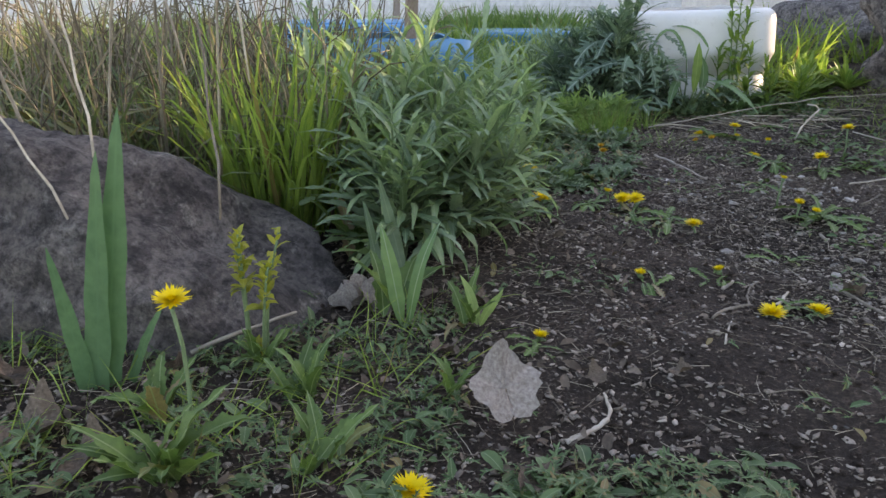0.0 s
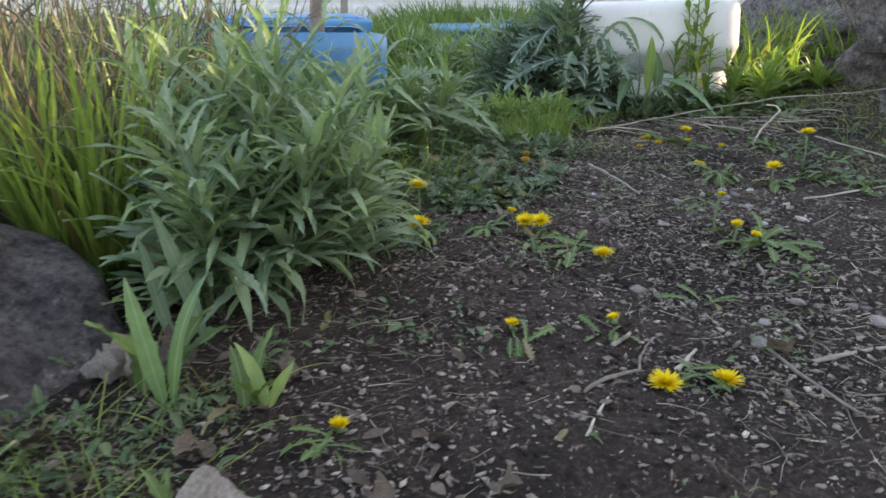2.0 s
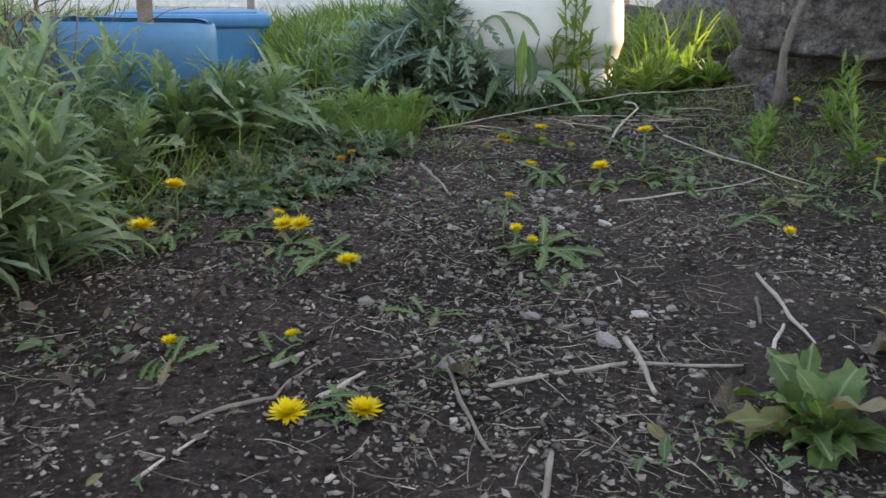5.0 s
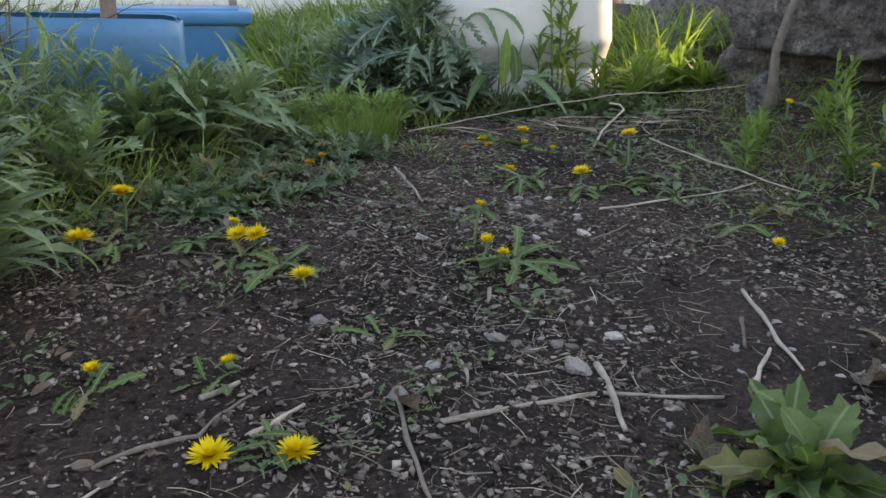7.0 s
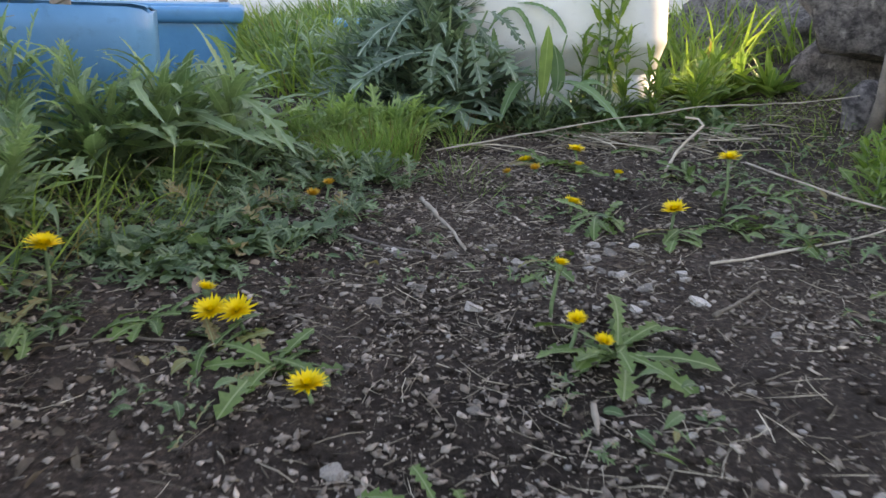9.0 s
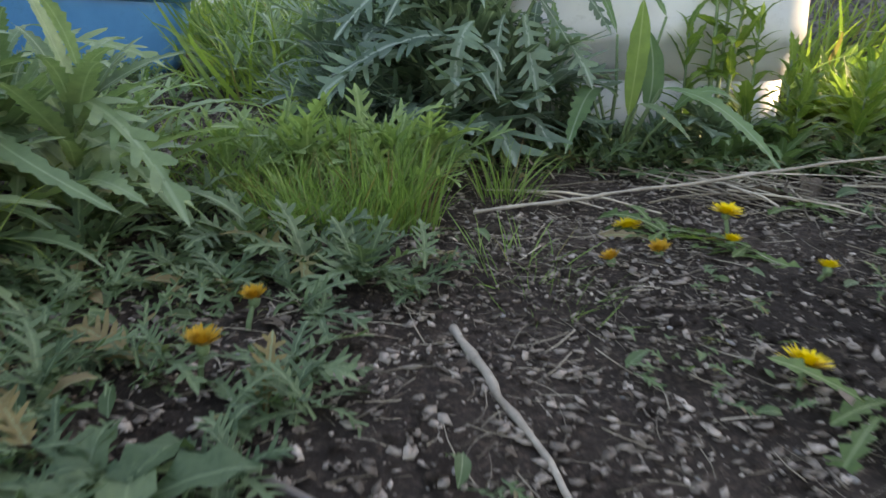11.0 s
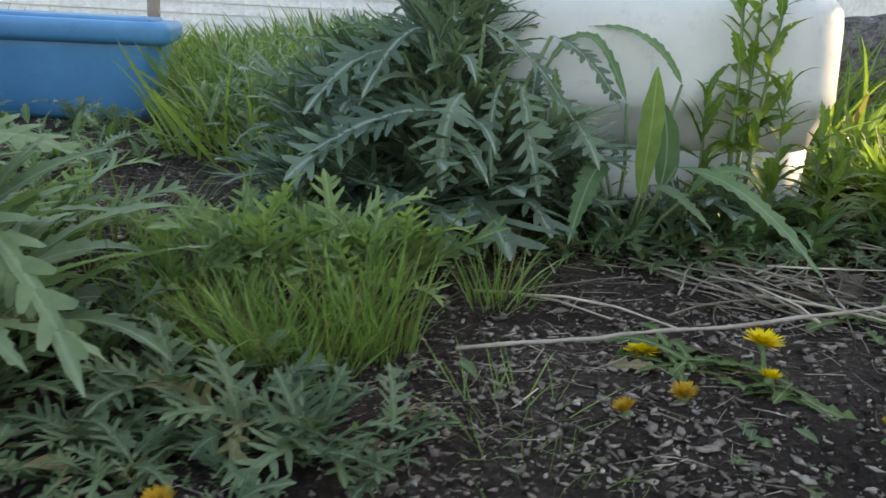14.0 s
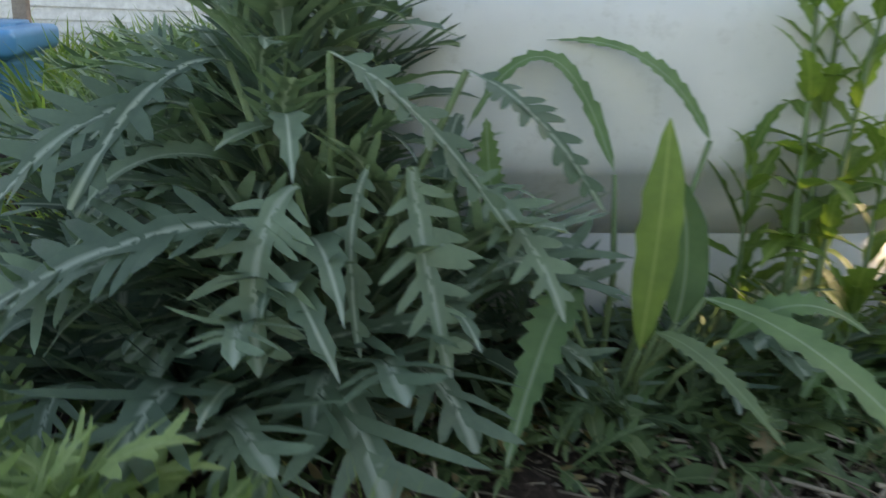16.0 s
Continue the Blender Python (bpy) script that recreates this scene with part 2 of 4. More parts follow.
def blade(length, width, kind, bend, seed, rows=10, fold=0.25, wave=0.0):
    """A leaf that starts at the origin and runs along +Y, arching down by bend degrees. Arrays: points, faces, uvs."""
    r = random.Random(seed)
    line = []
    if kind == "lance":
        for i in range(rows * 2 + 1):
            s = i / (rows * 2)
            w = math.sin(math.pi * min(1, s ** 0.75 * 0.97 + 0.03)) ** 0.8
            w *= 1.0 if i % 2 == 0 else 0.70
            line.append((s, w, 0.025 if i % 2 == 0 else 0.0))
    elif kind in ("lobed", "pinnate"):
        for i in range(rows * 2 + 1):
            s = i / (rows * 2)
            line.append((s, max(0.05, (0.13 + 0.12 * math.sin(math.pi * s)) * (1 if s < 0.86 else 1 + 9 * (s - 0.86) * (1 - s) * 5)) * (1.0 if s < 1 else 0.2), 0.0))
    elif kind == "runcinate":
        for i in range(rows * 2 + 1):
            s = i / (rows * 2)
            env = (0.25 + 0.75 * s) * (1 if s < 0.85 else max(0.0, (1 - s) / 0.15) ** 0.6)
            w = env if i % 2 else env * 0.42
            line.append((s, max(w, 0.03), -0.035 if i % 2 else 0.01))
    elif kind == "grass":
        for i in range(rows + 1):
            s = i / rows
            line.append((s, (1 - s) ** 0.55 * (0.75 + 0.25 * math.sin(3 * s)) + 0.02, 0.0))
    else:
        for i in range(rows + 1):
            s = i / rows
            line.append((s, math.sin(math.pi * s ** 0.9) ** 0.7 + 0.03, 0.0))
    verts, uvs, faces = [], [], []
    y = z = 0.0
    last = 0.0
    side = r.uniform(-0.12, 0.12)
    for s, w, ahead in line:
        th = -math.radians(bend) * (0.25 * s + 0.75 * s * s)
        y += math.cos(th) * (s - last) * length
        z += math.sin(th) * (s - last) * length
        last = s
        x0 = side * length * s * s
        dy, dz = math.cos(th), math.sin(th)
        nz, ny = math.cos(th), -math.sin(th)
        verts.append((x0, y, z))
        uvs.append((0.5, s))
        for sg in (-1, 1):
            j = r.uniform(0.88, 1.12)
            ww = w * width * j
            lift = fold * ww + wave * width * math.sin(s * 17 + sg * 2 + seed)
            verts.append((x0 + sg * ww, y + ahead * length * dy + ny * lift, z + ahead * length * dz + nz * lift))
            uvs.append((0.5 + 0.5 * sg * w, s))
    n = len(line)
    for i in range(n - 1):
        a, b = 3 * i, 3 * (i + 1)
        faces += [(a + 1, a, b, b + 1), (a, a + 2, b + 2, b)]
    if kind in ("lobed", "pinnate"):
        broad = 1.2 if kind == "pinnate" else 1.0
        for i in range(2, rows * 2 - 1):
            s = i / (rows * 2)
            c, d = Vector(verts[3 * i]), (Vector(verts[3 * i + 3]) - Vector(verts[3 * i - 3])).normalized()
            up = Vector((1, 0, 0)).cross(d)
            for sg in (-1, 1):
                if (i + (sg > 0)) % 2 and r.random() < 0.9:
                    continue
                ln = width * (0.35 + 0.75 * math.sin(math.pi * s ** 0.8)) * r.uniform(0.75, 1.15)
                fw = r.uniform(0.45, 0.95) + (0.35 if kind == "pinnate" else 0.0)
                hw = length / rows * 0.27 * broad * r.uniform(0.8, 1.2)
                drop = r.uniform(-0.35, 0.3)

                def spot(out, along):
                    return tuple(c + Vector((sg * out, 0, 0)) + d * (along + fw * out) + up * (drop * out * out / ln * broad + fold * out))
                k = len(verts)
                verts += [spot(0.0, -hw), spot(ln * 0.5, -hw * 0.95), spot(ln * 0.85, -hw * 0.5), spot(ln, 0.02 * ln), spot(ln * 0.8, hw * 0.55), spot(ln * 0.45, hw * 0.7), spot(0.0, hw * 0.6)]
                uvs += [(0.6, s)] + [(0.5 + 0.07 + 0.4 * q, s) for q in (0.3, 0.6, 0.9, 0.6, 0.3)] + [(0.6, s)]
                faces += [(k, k + 1, k + 5, k + 6), (k + 1, k + 2, k + 4, k + 5), (k + 2, k + 3, k + 4)]
    return np.array(verts), faces, np.array(uvs)


def tube(points, r0, r1, sides=6, wob=0.0, seed=0):
    """A tapered round stick through points. Arrays as blade() gives."""
    r = random.Random(seed)
    pts = [Vector(p) for p in points]
    verts, faces, uvs = [], [], []
    for i, p in enumerate(pts):
        t = (pts[min(i + 1, len(pts) - 1)] - pts[max(i - 1, 0)]).normalized()
        a = t.orthogonal() if i == 0 else a - t * a.dot(t)
        a.normalize()
        b = t.cross(a)
        k = i / (len(pts) - 1)
        rad = (r0 + (r1 - r0) * k) * (1 + r.uniform(-wob, wob))
        for j in range(sides):
            an = 2 * math.pi * j / sides
            verts.append(tuple(p + rad * (math.cos(an) * a + math.sin(an) * b)))
            uvs.append((0.5, k))
    for i in range(len(pts) - 1):
        for j in range(sides):
            k = (j + 1) % sides
            faces.append((i * sides + j, i * sides + k, (i + 1) * sides + k, (i + 1) * sides + j))
    faces.append(tuple(range(sides))[::-1])
    faces.append(tuple((len(pts) - 1) * sides + j for j in range(sides)))
    return np.array(verts), faces, np.array(uvs)


def bent(a, b, n, sag, seed):
    """Points from a to b with a crooked middle."""
    r = random.Random(seed)
    a, b = Vector(a), Vector(b)
    d = (b - a).length
    off = Vector((r.uniform(-1, 1), r.uniform(-1, 1), 0)) * sag * d
    out = []
    for i in range(n + 1):
        s = i / n
        out.append(a.lerp(b, s) + off * math.sin(math.pi * s) + Vector((r.uniform(-1, 1), r.uniform(-1, 1), 0)) * 0.012 * d)
    return out


def joined(shapes):
    v, f, uv, n = [], [], [], 0
    for s in shapes:
        v.append(s[0])
        f += [tuple(i + n for i in face) for face in s[1]]
        uv.append(s[2])
        n += len(s[0])
    return np.concatenate(v), f, np.concatenate(uv)


def leafpose(az, pitch, roll=0, size=1.0, at=(0, 0, 0)):
    return Matrix.Translation(at) @ Matrix.Rotation(radians(az), 4, "Z") @ Matrix.Rotation(radians(pitch), 4, "X") @ Matrix.Rotation(radians(roll), 4, "Y") @ Matrix.Scale(size, 4)


# ---- ground ----
def spaced(lo, hi, step, far):
    core = list(np.arange(lo, hi + 1e-6, step))
    out, d = [], step
    p = hi
    while p < far:
        d *= 1.35
        p += d
        out.append(p)
    back, d, p = [], step, lo
    while p > -far:
        d *= 1.35
        p -= d
        back.append(p)
    return back[::-1] + core + out


gx, gy = spaced(-3.0, 7.5, 0.05, 600), spaced(-0.5, 12.0, 0.05, 600)
gv = [(x, y, ground_z(x, y) + (0.012 * noise.noise((x * 11, y * 11, 0)) if -3 < x < 7.5 and -1 < y < 12 else 0)) for y in gy for x in gx]
nx = len(gx)
gf = [(j * nx + i, j * nx + i + 1, (j + 1) * nx + i + 1, (j + 1) * nx + i) for j in range(len(gy) - 1) for i in range(nx - 1)]
ground = new("ground", mesh_of("ground", gv, gf, None, M_SOIL))
tagged(ground, "bare dark soil path strewn with wood chips and straw", "ground", kind="structure")


# ---- rocks ----
def rock_mesh(name, size, seed, mat, cuts=(), rough=0.12, sub=5, shade=True):
    bm = bmesh.new()
    bmesh.ops.create_icosphere(bm, subdivisions=sub, radius=1.0)
    o = Vector((seed * 7.3, seed * 1.7, 0))
    for v in bm.verts:
        c = v.co.normalized()
        p = Vector([math.copysign(abs(k) ** 0.8, k) for k in c])
        for n, d in cuts:
            n = Vector(n).normalized()
            over = p.dot(n) - d
            if over > 0:
                p -= n * over * 0.97
        q = p * 1.6 + o
        d = rough * noise.noise(q) + rough * 0.5 * noise.noise(q * 2.7) + rough * 0.22 * noise.noise(q * 7) + rough * 0.1 * noise.noise(q * 17)
        v.co = Vector((p.x * size[0], p.y * size[1], p.z * size[2])) + c * d * min(size)
    return mesh_bm(name, bm, mat, shade)


thing("boulder", pose(-1.66, 2.84, 0.05, 0, 0, -14), "grey lichen-spotted granite rock sloping down to the path", "rock",
      data=rock_mesh("boulder", (1.55, 0.75, 0.92), 3, M_ROCK, cuts=[((0.72, -0.1, 0.66), 0.64), ((0.1, -0.8, 0.55), 0.72), ((-0.05, -0.1, 1), 0.86), ((0.3, -1, 0), 0.8), ((0.9, -0.5, 0.1), 0.95), ((0.35, 0.3, 0.9), 0.72)], rough=0.2))
thing("boulder", pose(7.35, 8.25, 1.22, 0, 6, 8), "big dark granite boulder with an undercut foot", "rock",
      data=rock_mesh("boulder", (2.0, 0.9, 0.85), 5, M_BOULD, cuts=[((-0.8, -0.6, -0.3), 0.75), ((0, 0, -1), 0.75), ((0, -1, 0.2), 0.7)], rough=0.2))
# filler rock, added to stop light passing under the big boulder
thing("boulder", pose(8.1, 9.05, 0.4, 0, 0, 6), "rock added under the big boulder to keep its recess dark", "rock",
      data=rock_mesh("boulder", (2.3, 0.55, 0.75), 6, M_BOULD, rough=0.2))
thing("boulder", pose(7.6, 12.3, 0.55, 0, 0, 5), "pale grey boulder with a flat top behind the tub", "rock",
      data=rock_mesh("boulder", (1.75, 1.2, 0.85), 8, M_BOULD, cuts=[((0, 0, 1), 0.75), ((-0.8, -0.3, 0.4), 0.8)], rough=0.16))
thing("stone", pose(5.62, 7.4, ground_z(5.62, 7.4) + 0.1, 0, 0, 20), "small upright grey stone at the boulder's foot", "stone",
      data=rock_mesh("stone", (0.14, 0.12, 0.22), 9, M_BOULD, rough=0.3, sub=3))


# ---- tubs ----
def round_box(name, sx, sy, sz, bev, mat, taper=1.0, seg=4):
    bm = bmesh.new()
    bmesh.ops.create_cube(bm, size=1.0)
    for v in bm.verts:
        k = taper if v.co.z < 0 else 1.0
        v.co = Vector((v.co.x * sx * k, v.co.y * sy * k, v.co.z * sz))
    bmesh.ops.bevel(bm, geom=bm.edges[:], offset=bev, segments=seg, profile=0.5, affect="EDGES")
    return mesh_bm(name, bm, mat)


def open_box(name, sx, sy, sz, wall, bev, mat, taper=0.9):
    """A hollow tub, open above, with rounded corners and a wall thickness."""
    rings = []
    n = 6

    def ring(hx, hy, z, b):
        out = []
        for cx, cy, a0 in ((1, 1, 0), (-1, 1, 90), (-1, -1, 180), (1, -1, 270)):
            for k in range(n + 1):
                a = radians(a0 + 90 * k / n)
                out.append((cx * (hx - b) + b * math.cos(a), cy * (hy - b) + b * math.sin(a), z))
        return out
    prof = [(taper * 0.96, 0.0, 0), (taper, 0.04, 0)] + [(taper + (1 - taper) * k / 5, sz * k / 5, 0) for k in range(1, 6)]
    for k, z, _ in prof:
        rings.append(ring(sx / 2 * k, sy / 2 * k, z, bev))
    rings.append(ring(sx / 2 - wall * 0.4, sy / 2 - wall * 0.4, sz + wall * 0.35, bev))
    for k, z, _ in prof[::-1][:-1]:
        rings.append(ring(sx / 2 * k - wall, sy / 2 * k - wall, max(z, wall), bev * 0.9))
    verts = [p for r in rings for p in r]
    m = len(rings[0])
    faces = [(i * m + j, i * m + (j + 1) % m, (i + 1) * m + (j + 1) % m, (i + 1) * m + j) for i in range(len(rings) - 1) for j in range(m)]
    faces.append(tuple(range(m))[::-1])
    faces.append(tuple((len(rings) - 1) * m + j for j in range(m)))
    return mesh_of(name, verts, faces, None, mat)


# white tub
tub = thing("plastic_tub", pose(3.64, 9.27, ground_z(3.5, 9.2) - 0.02, 0, -2.4, -3), "white plastic tub with an undercut foot behind tall weeds", "tub")


def closed_tub(name, sx, sy, sz, corner, mat, first, last):
    """A stretch of a closed tub: wide rounded corners, a foot set back under the walls, a rounded top with a shallow ridge."""
    n, rings = 9, []
    for inset, z in ((0.22, 0.0), (0.20, 0.02), (0.19, 0.1), (0.17, 0.4), (0.12, 0.5), (0.03, 0.62), (0.0, 0.66), (0.003, 0.72), (0.006, 0.85), (0.012, sz - 0.14), (0.022, sz - 0.08), (0.045, sz - 0.035), (0.08, sz - 0.01), (0.13, sz), (0.2, sz), (0.24, sz - 0.015), (0.5, sz - 0.01))[first:last]:
        hx, hy, c = sx / 2 - inset * (0.3 if z < 0.7 else 1.0), sy / 2 - inset, max(0.05, corner - inset * 0.3)
        ring = []
        for cx, cy, a0 in ((1, 1, 0), (-1, 1, 90), (-1, -1, 180), (1, -1, 270)):
            for k in range(n + 1):
                a = radians(a0 + 90 * k / n)
                ring.append((cx * (hx - c) + c * math.cos(a), cy * (hy - c) + c * math.sin(a), z + 0.012 * noise.noise((cx * hx, cy * hy, z * 2))))
        rings.append(ring)
    m = len(rings[0])
    faces = [(i * m + j, i * m + (j + 1) % m, (i + 1) * m + (j + 1) % m, (i + 1) * m + j) for i in range(len(rings) - 1) for j in range(m)]
    faces += [tuple(range(m))[::-1], tuple((len(rings) - 1) * m + j for j in range(m))]
    return mesh_of(name, [p for r in rings for p in r], faces, None, mat)


for name, first, last in (("foot", 0, 4), ("body", 3, 14), ("lid", 13, 17)):
    part(name, closed_tub("tub_" + name, 2.02, 1.35, 1.19, 0.34, M_WHITE, first, last), tub, pose(0, 0, 0.01))

# blue half barrel
barrel = thing("half_barrel_planter", pose(-0.22, 7.05, 0.0, 0, 1.2, 15), "blue plastic barrel cut open lengthwise, lying among weeds", "planter")


def half_barrel(length, rad, wall, mat):
    verts, faces = [], []
    n, rows = 20, []
    ends = [(-length / 2, 0.80), (-length / 2 + 0.05, 0.94), (-length / 2 + 0.14, 1.0), (-length * 0.2, 1.0), (-length * 0.17, 1.03), (-length * 0.14, 1.0),
            (length * 0.14, 1.0), (length * 0.17, 1.03), (length * 0.2, 1.0), (length / 2 - 0.14, 1.0), (length / 2 - 0.05, 0.94), (length / 2, 0.80)]
    for x, k in ends:
        rows.append([(x, rad * k * math.cos(radians(-18 + 216 * j / n + 180)), rad + rad * k * math.sin(radians(-18 + 216 * j / n + 180))) for j in range(n + 1)])
    inner = [[(x * 0.96, y * (1 - wall / rad), rad + (z - rad) * (1 - wall / rad)) for x, y, z in r] for r in rows]
    m = n + 1
    for r in rows + inner:
        verts += r
    k = len(rows)
    for i in range(k - 1):
        for j in range(n):
            faces.append((i * m + j, i * m + j + 1, (i + 1) * m + j + 1, (i + 1) * m + j))
            o = k * m
            faces.append((o + i * m + j, o + (i + 1) * m + j, o + (i + 1) * m + j + 1, o + i * m + j + 1))
        for j in (0, n):
            faces.append((i * m + j, (i + 1) * m + j, k * m + (i + 1) * m + j, k * m + i * m + j))
    for i in (0, k - 1):
        faces.append(tuple(i * m + j for j in range(m)))
        faces.append(tuple(k * m + i * m + j for j in range(m)))
        faces.append((i * m, i * m + n, k * m + i * m + n, k * m + i * m))
    return mesh_of("barrel_shell", verts, faces, None, mat)


part("shell", half_barrel(1.76, 0.755, 0.03, M_BLUE2), barrel, Matrix.Diagonal((1, 0.68, 1, 1)))
part("soil", round_box("barrel_soil", 1.5, 0.86, 0.3, 0.08, M_SOIL), barrel, pose(0, 0, 0.55), "dark potting soil")
part("stake", round_box("stake", 0.12, 0.07, 1.1, 0.01, M_WOOD, 1.0, 2), barrel, pose(0.33, -0.05, 1.05, 2, 1, 10), "grey weathered wooden stake")

# blue storage tote with its lid
tote = thing("storage_tote", pose(-0.90, 12.08, ground_z(-0.8, 12), 0, 0, 11), "blue plastic storage tote with a fitted lid", "tote")
part("body", open_box("tote_body", 2.1, 1.25, 0.72, 0.03, 0.14, M_BLUE, 0.9), tote)
lid = part("lid", round_box("tote_lid", 2.26, 1.4, 0.19, 0.06, M_BLUE, 0.985, 4), tote, pose(0, 0, 0.735))
part("lid_panel", round_box("tote_lid_panel", 1.9, 1.05, 0.05, 0.02, M_BLUE, 1.0, 3), lid, pose(0, 0, 0.10))
bin_ = thing("storage_bin", pose(2.05, 13.75, 0, 0, 0, 6), "second blue plastic storage bin half hidden by grass", "bin")
part("body", open_box("bin_body", 1.6, 1.1, 0.58, 0.03, 0.14, M_BLUE, 0.88), bin_)
part("rim", open_box("bin_rim", 1.7, 1.2, 0.07, 0.085, 0.16, M_BLUE, 1.0), bin_, pose(0, 0, 0.53))
post = thing("fence_post", pose(-0.22, 12.95, 0, 0, 1, 8), "weathered brown wooden post behind the tote", "post",
             data=round_box("fence_post", 0.11, 0.11, 4.0, 0.012, M_WOOD, 1.0, 2))

# house wall far behind
house = thing("house", pose(-2.5, 19.5, 0, 0, 0, 3), "house with white horizontal siding", "house")
wallb = part("wall", round_box("house_wall", 19, 0.3, 5.0, 0.02, M_SIDE, 1.0, 1), house, pose(0, 0.2, 2.5))
bm = bmesh.new()
bmesh.ops.create_cube(bm, size=1.0)
for v in bm.verts:
    v.co = Vector((v.co.x * 19, v.co.y * 0.03 + (-0.02 if v.co.z < 0 else 0.008), v.co.z * 0.2))
board = mesh_bm("siding_board", bm, M_SIDE, False)
for i in range(20):
    part("siding_board", board, house, pose(0, 0.03, 0.35 + 0.2 * i))

# ---- unseen walls added to shade the garden; two gaps let sun patches in ----
SPANS = ((-14.0, 7.95, 0, 6.5), (7.95, 8.8, 0, 5.3), (7.95, 8.8, 6.2, 6.5), (8.8, 11.08, 0, 6.5), (11.08, 12.45, 0, 2.6), (11.08, 12.45, 3.85, 6.5), (12.45, 34.0, 0, 6.5))
for i, (y0, y1, z0, z1) in enumerate(SPANS):
    w = new("wall_east_%d" % (i + 1), round_box("shade_wall_east", 0.3, y1 - y0, z1 - z0, 0.02, M_SIDE, 1.0, 1))
    w.location = (11.4, (y0 + y1) / 2, (z0 + z1) / 2)
    tagged(w, "plain unseen wall added to shade the garden, with gaps for the sun", "wall", kind="structure")


# ---- plants ----
def leaf_set(name, mat, n, length, width, kind, bends, rows, fold=0.25, wave=0.05):
    out = []
    for i in range(n):
        s = blade(length, width, kind, bends[0] + (bends[1] - bends[0]) * i / max(1, n - 1), 11 * i + len(name), rows, fold, wave)
        out.append(mesh_of(name, s[0], s[1], s[2], mat))
    return out


L_WEED = leaf_set("weed_leaf", M_WEED, 6, 1.0, 0.075, "lance", (15, 75), 9, 0.35, 0.12)
L_SLIM = leaf_set("slim_leaf", M_SLIM, 8, 1.0, 0.052, "oval", (10, 110), 9, 0.4, 0.35)
L_THIS = leaf_set("thistle_leaf", M_WEED, 7, 1.0, 0.15, "lobed", (10, 80), 9)
L_WPIN = leaf_set("pale_lobed_leaf", M_SLIM, 7, 1.0, 0.16, "pinnate", (10, 90), 9)
L_KNAP = leaf_set("lobed_leaf", M_KNAP, 8, 1.0, 0.25, "pinnate", (30, 130), 8)
L_KLAN = leaf_set("narrow_leaf", M_KNAP, 6, 1.0, 0.10, "lance", (25, 120), 9)
L_DOCK = leaf_set("toothed_leaf", M_DOCK, 6, 1.0, 0.12, "lance", (20, 150), 13)
L_LIME = leaf_set("bush_leaf", M_LIME, 5, 1.0, 0.13, "lance", (5, 70), 5)
L_DAND = leaf_set("rosette_leaf", M_DAND, 6, 1.0, 0.17, "runcinate", (20, 60), 6)
L_FERN = leaf_set("ferny_leaf", M_FERN, 6, 1.0, 0.2, "lobed", (10, 80), 8)
L_LONG = leaf_set("long_leaf", M_LONG, 6, 1.0, 0.09, "lance", (20, 80), 12)
L_SOW = leaf_set("sow_leaf", M_SOW, 6, 1.0, 0.21, "lobed", (30, 90), 6)
L_LOWB = leaf_set("low_broad_leaf", M_SOW, 5, 1.0, 0.24, "oval", (10, 70), 6, 0.3, 0.25)
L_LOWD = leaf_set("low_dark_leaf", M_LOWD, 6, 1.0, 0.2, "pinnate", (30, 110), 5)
L_BROAD = leaf_set("broad_leaf", M_DAND, 6, 1.0, 0.12, "lance", (15, 70), 7, 0.4, 0.18)
L_WIDE = leaf_set("wide_leaf", M_DAND, 5, 1.0, 0.2, "lance", (15, 80), 5, 0.35, 0.3)
L_BUD = leaf_set("bud_leaf", M_BUD, 4, 1.0, 0.2, "oval", (10, 70), 4)
L_IRIS = leaf_set("iris_leaf", M_IRIS, 3, 1.0, 0.07, "grass", (2, 14), 10, 0.12, 0.0)


def fountain(name, base, sets, n, size, pitch, label, az=(0, 360), group="", cat="weed", stems=0, h=0.0, bare=0.2, lean=0.3, dense=1.0):
    """A leafy plant: leaves that spring from the foot, and leafy stems if it has any."""
    x, y = base
    ob = thing(name, pose(x, y, ground_z(x, y) - 0.01), label, cat, group)
    for i in range(n):
        a, p = U(*az), U(*pitch)
        part("leaf", rng.choice(sets[0]), ob, leafpose(a, p, U(-25, 25), U(*size), (U(-0.04, 0.04), U(-0.04, 0.04), U(0.0, 0.05))))
    for s in range(stems):
        a = radians(U(*az))
        hh = h * U(0.7, 1.05)
        out = lean * hh * U(0.3, 1.0)
        dx, dy = math.cos(a), math.sin(a)
        pts = [Vector((dx * (0.05 + out * k * k), dy * (0.05 + out * k * k), hh * k)) for k in (0, 0.2, 0.4, 0.6, 0.8, 1.0)]
        t = tube(pts, 0.013 * hh ** 0.5, 0.005, 5, 0.1, s)
        part("stem", mesh_of("weed_stem", t[0], t[1], t[2], M_STEM), ob)
        count = int((11 + 8 * hh) * dense)
        for i in range(count):
            k = bare + (1 - bare) * i / (count - 1)
            q = k * 5
            j = min(4, int(q))
            at = pts[j].lerp(pts[j + 1], q - j)
            part("leaf", rng.choice(sets[-1]), ob, leafpose(i * 137.5 + U(-25, 25), U(15, 50) + 30 * k * k, U(-20, 20), U(*size) * (1.05 - 0.55 * k), at))
    return ob


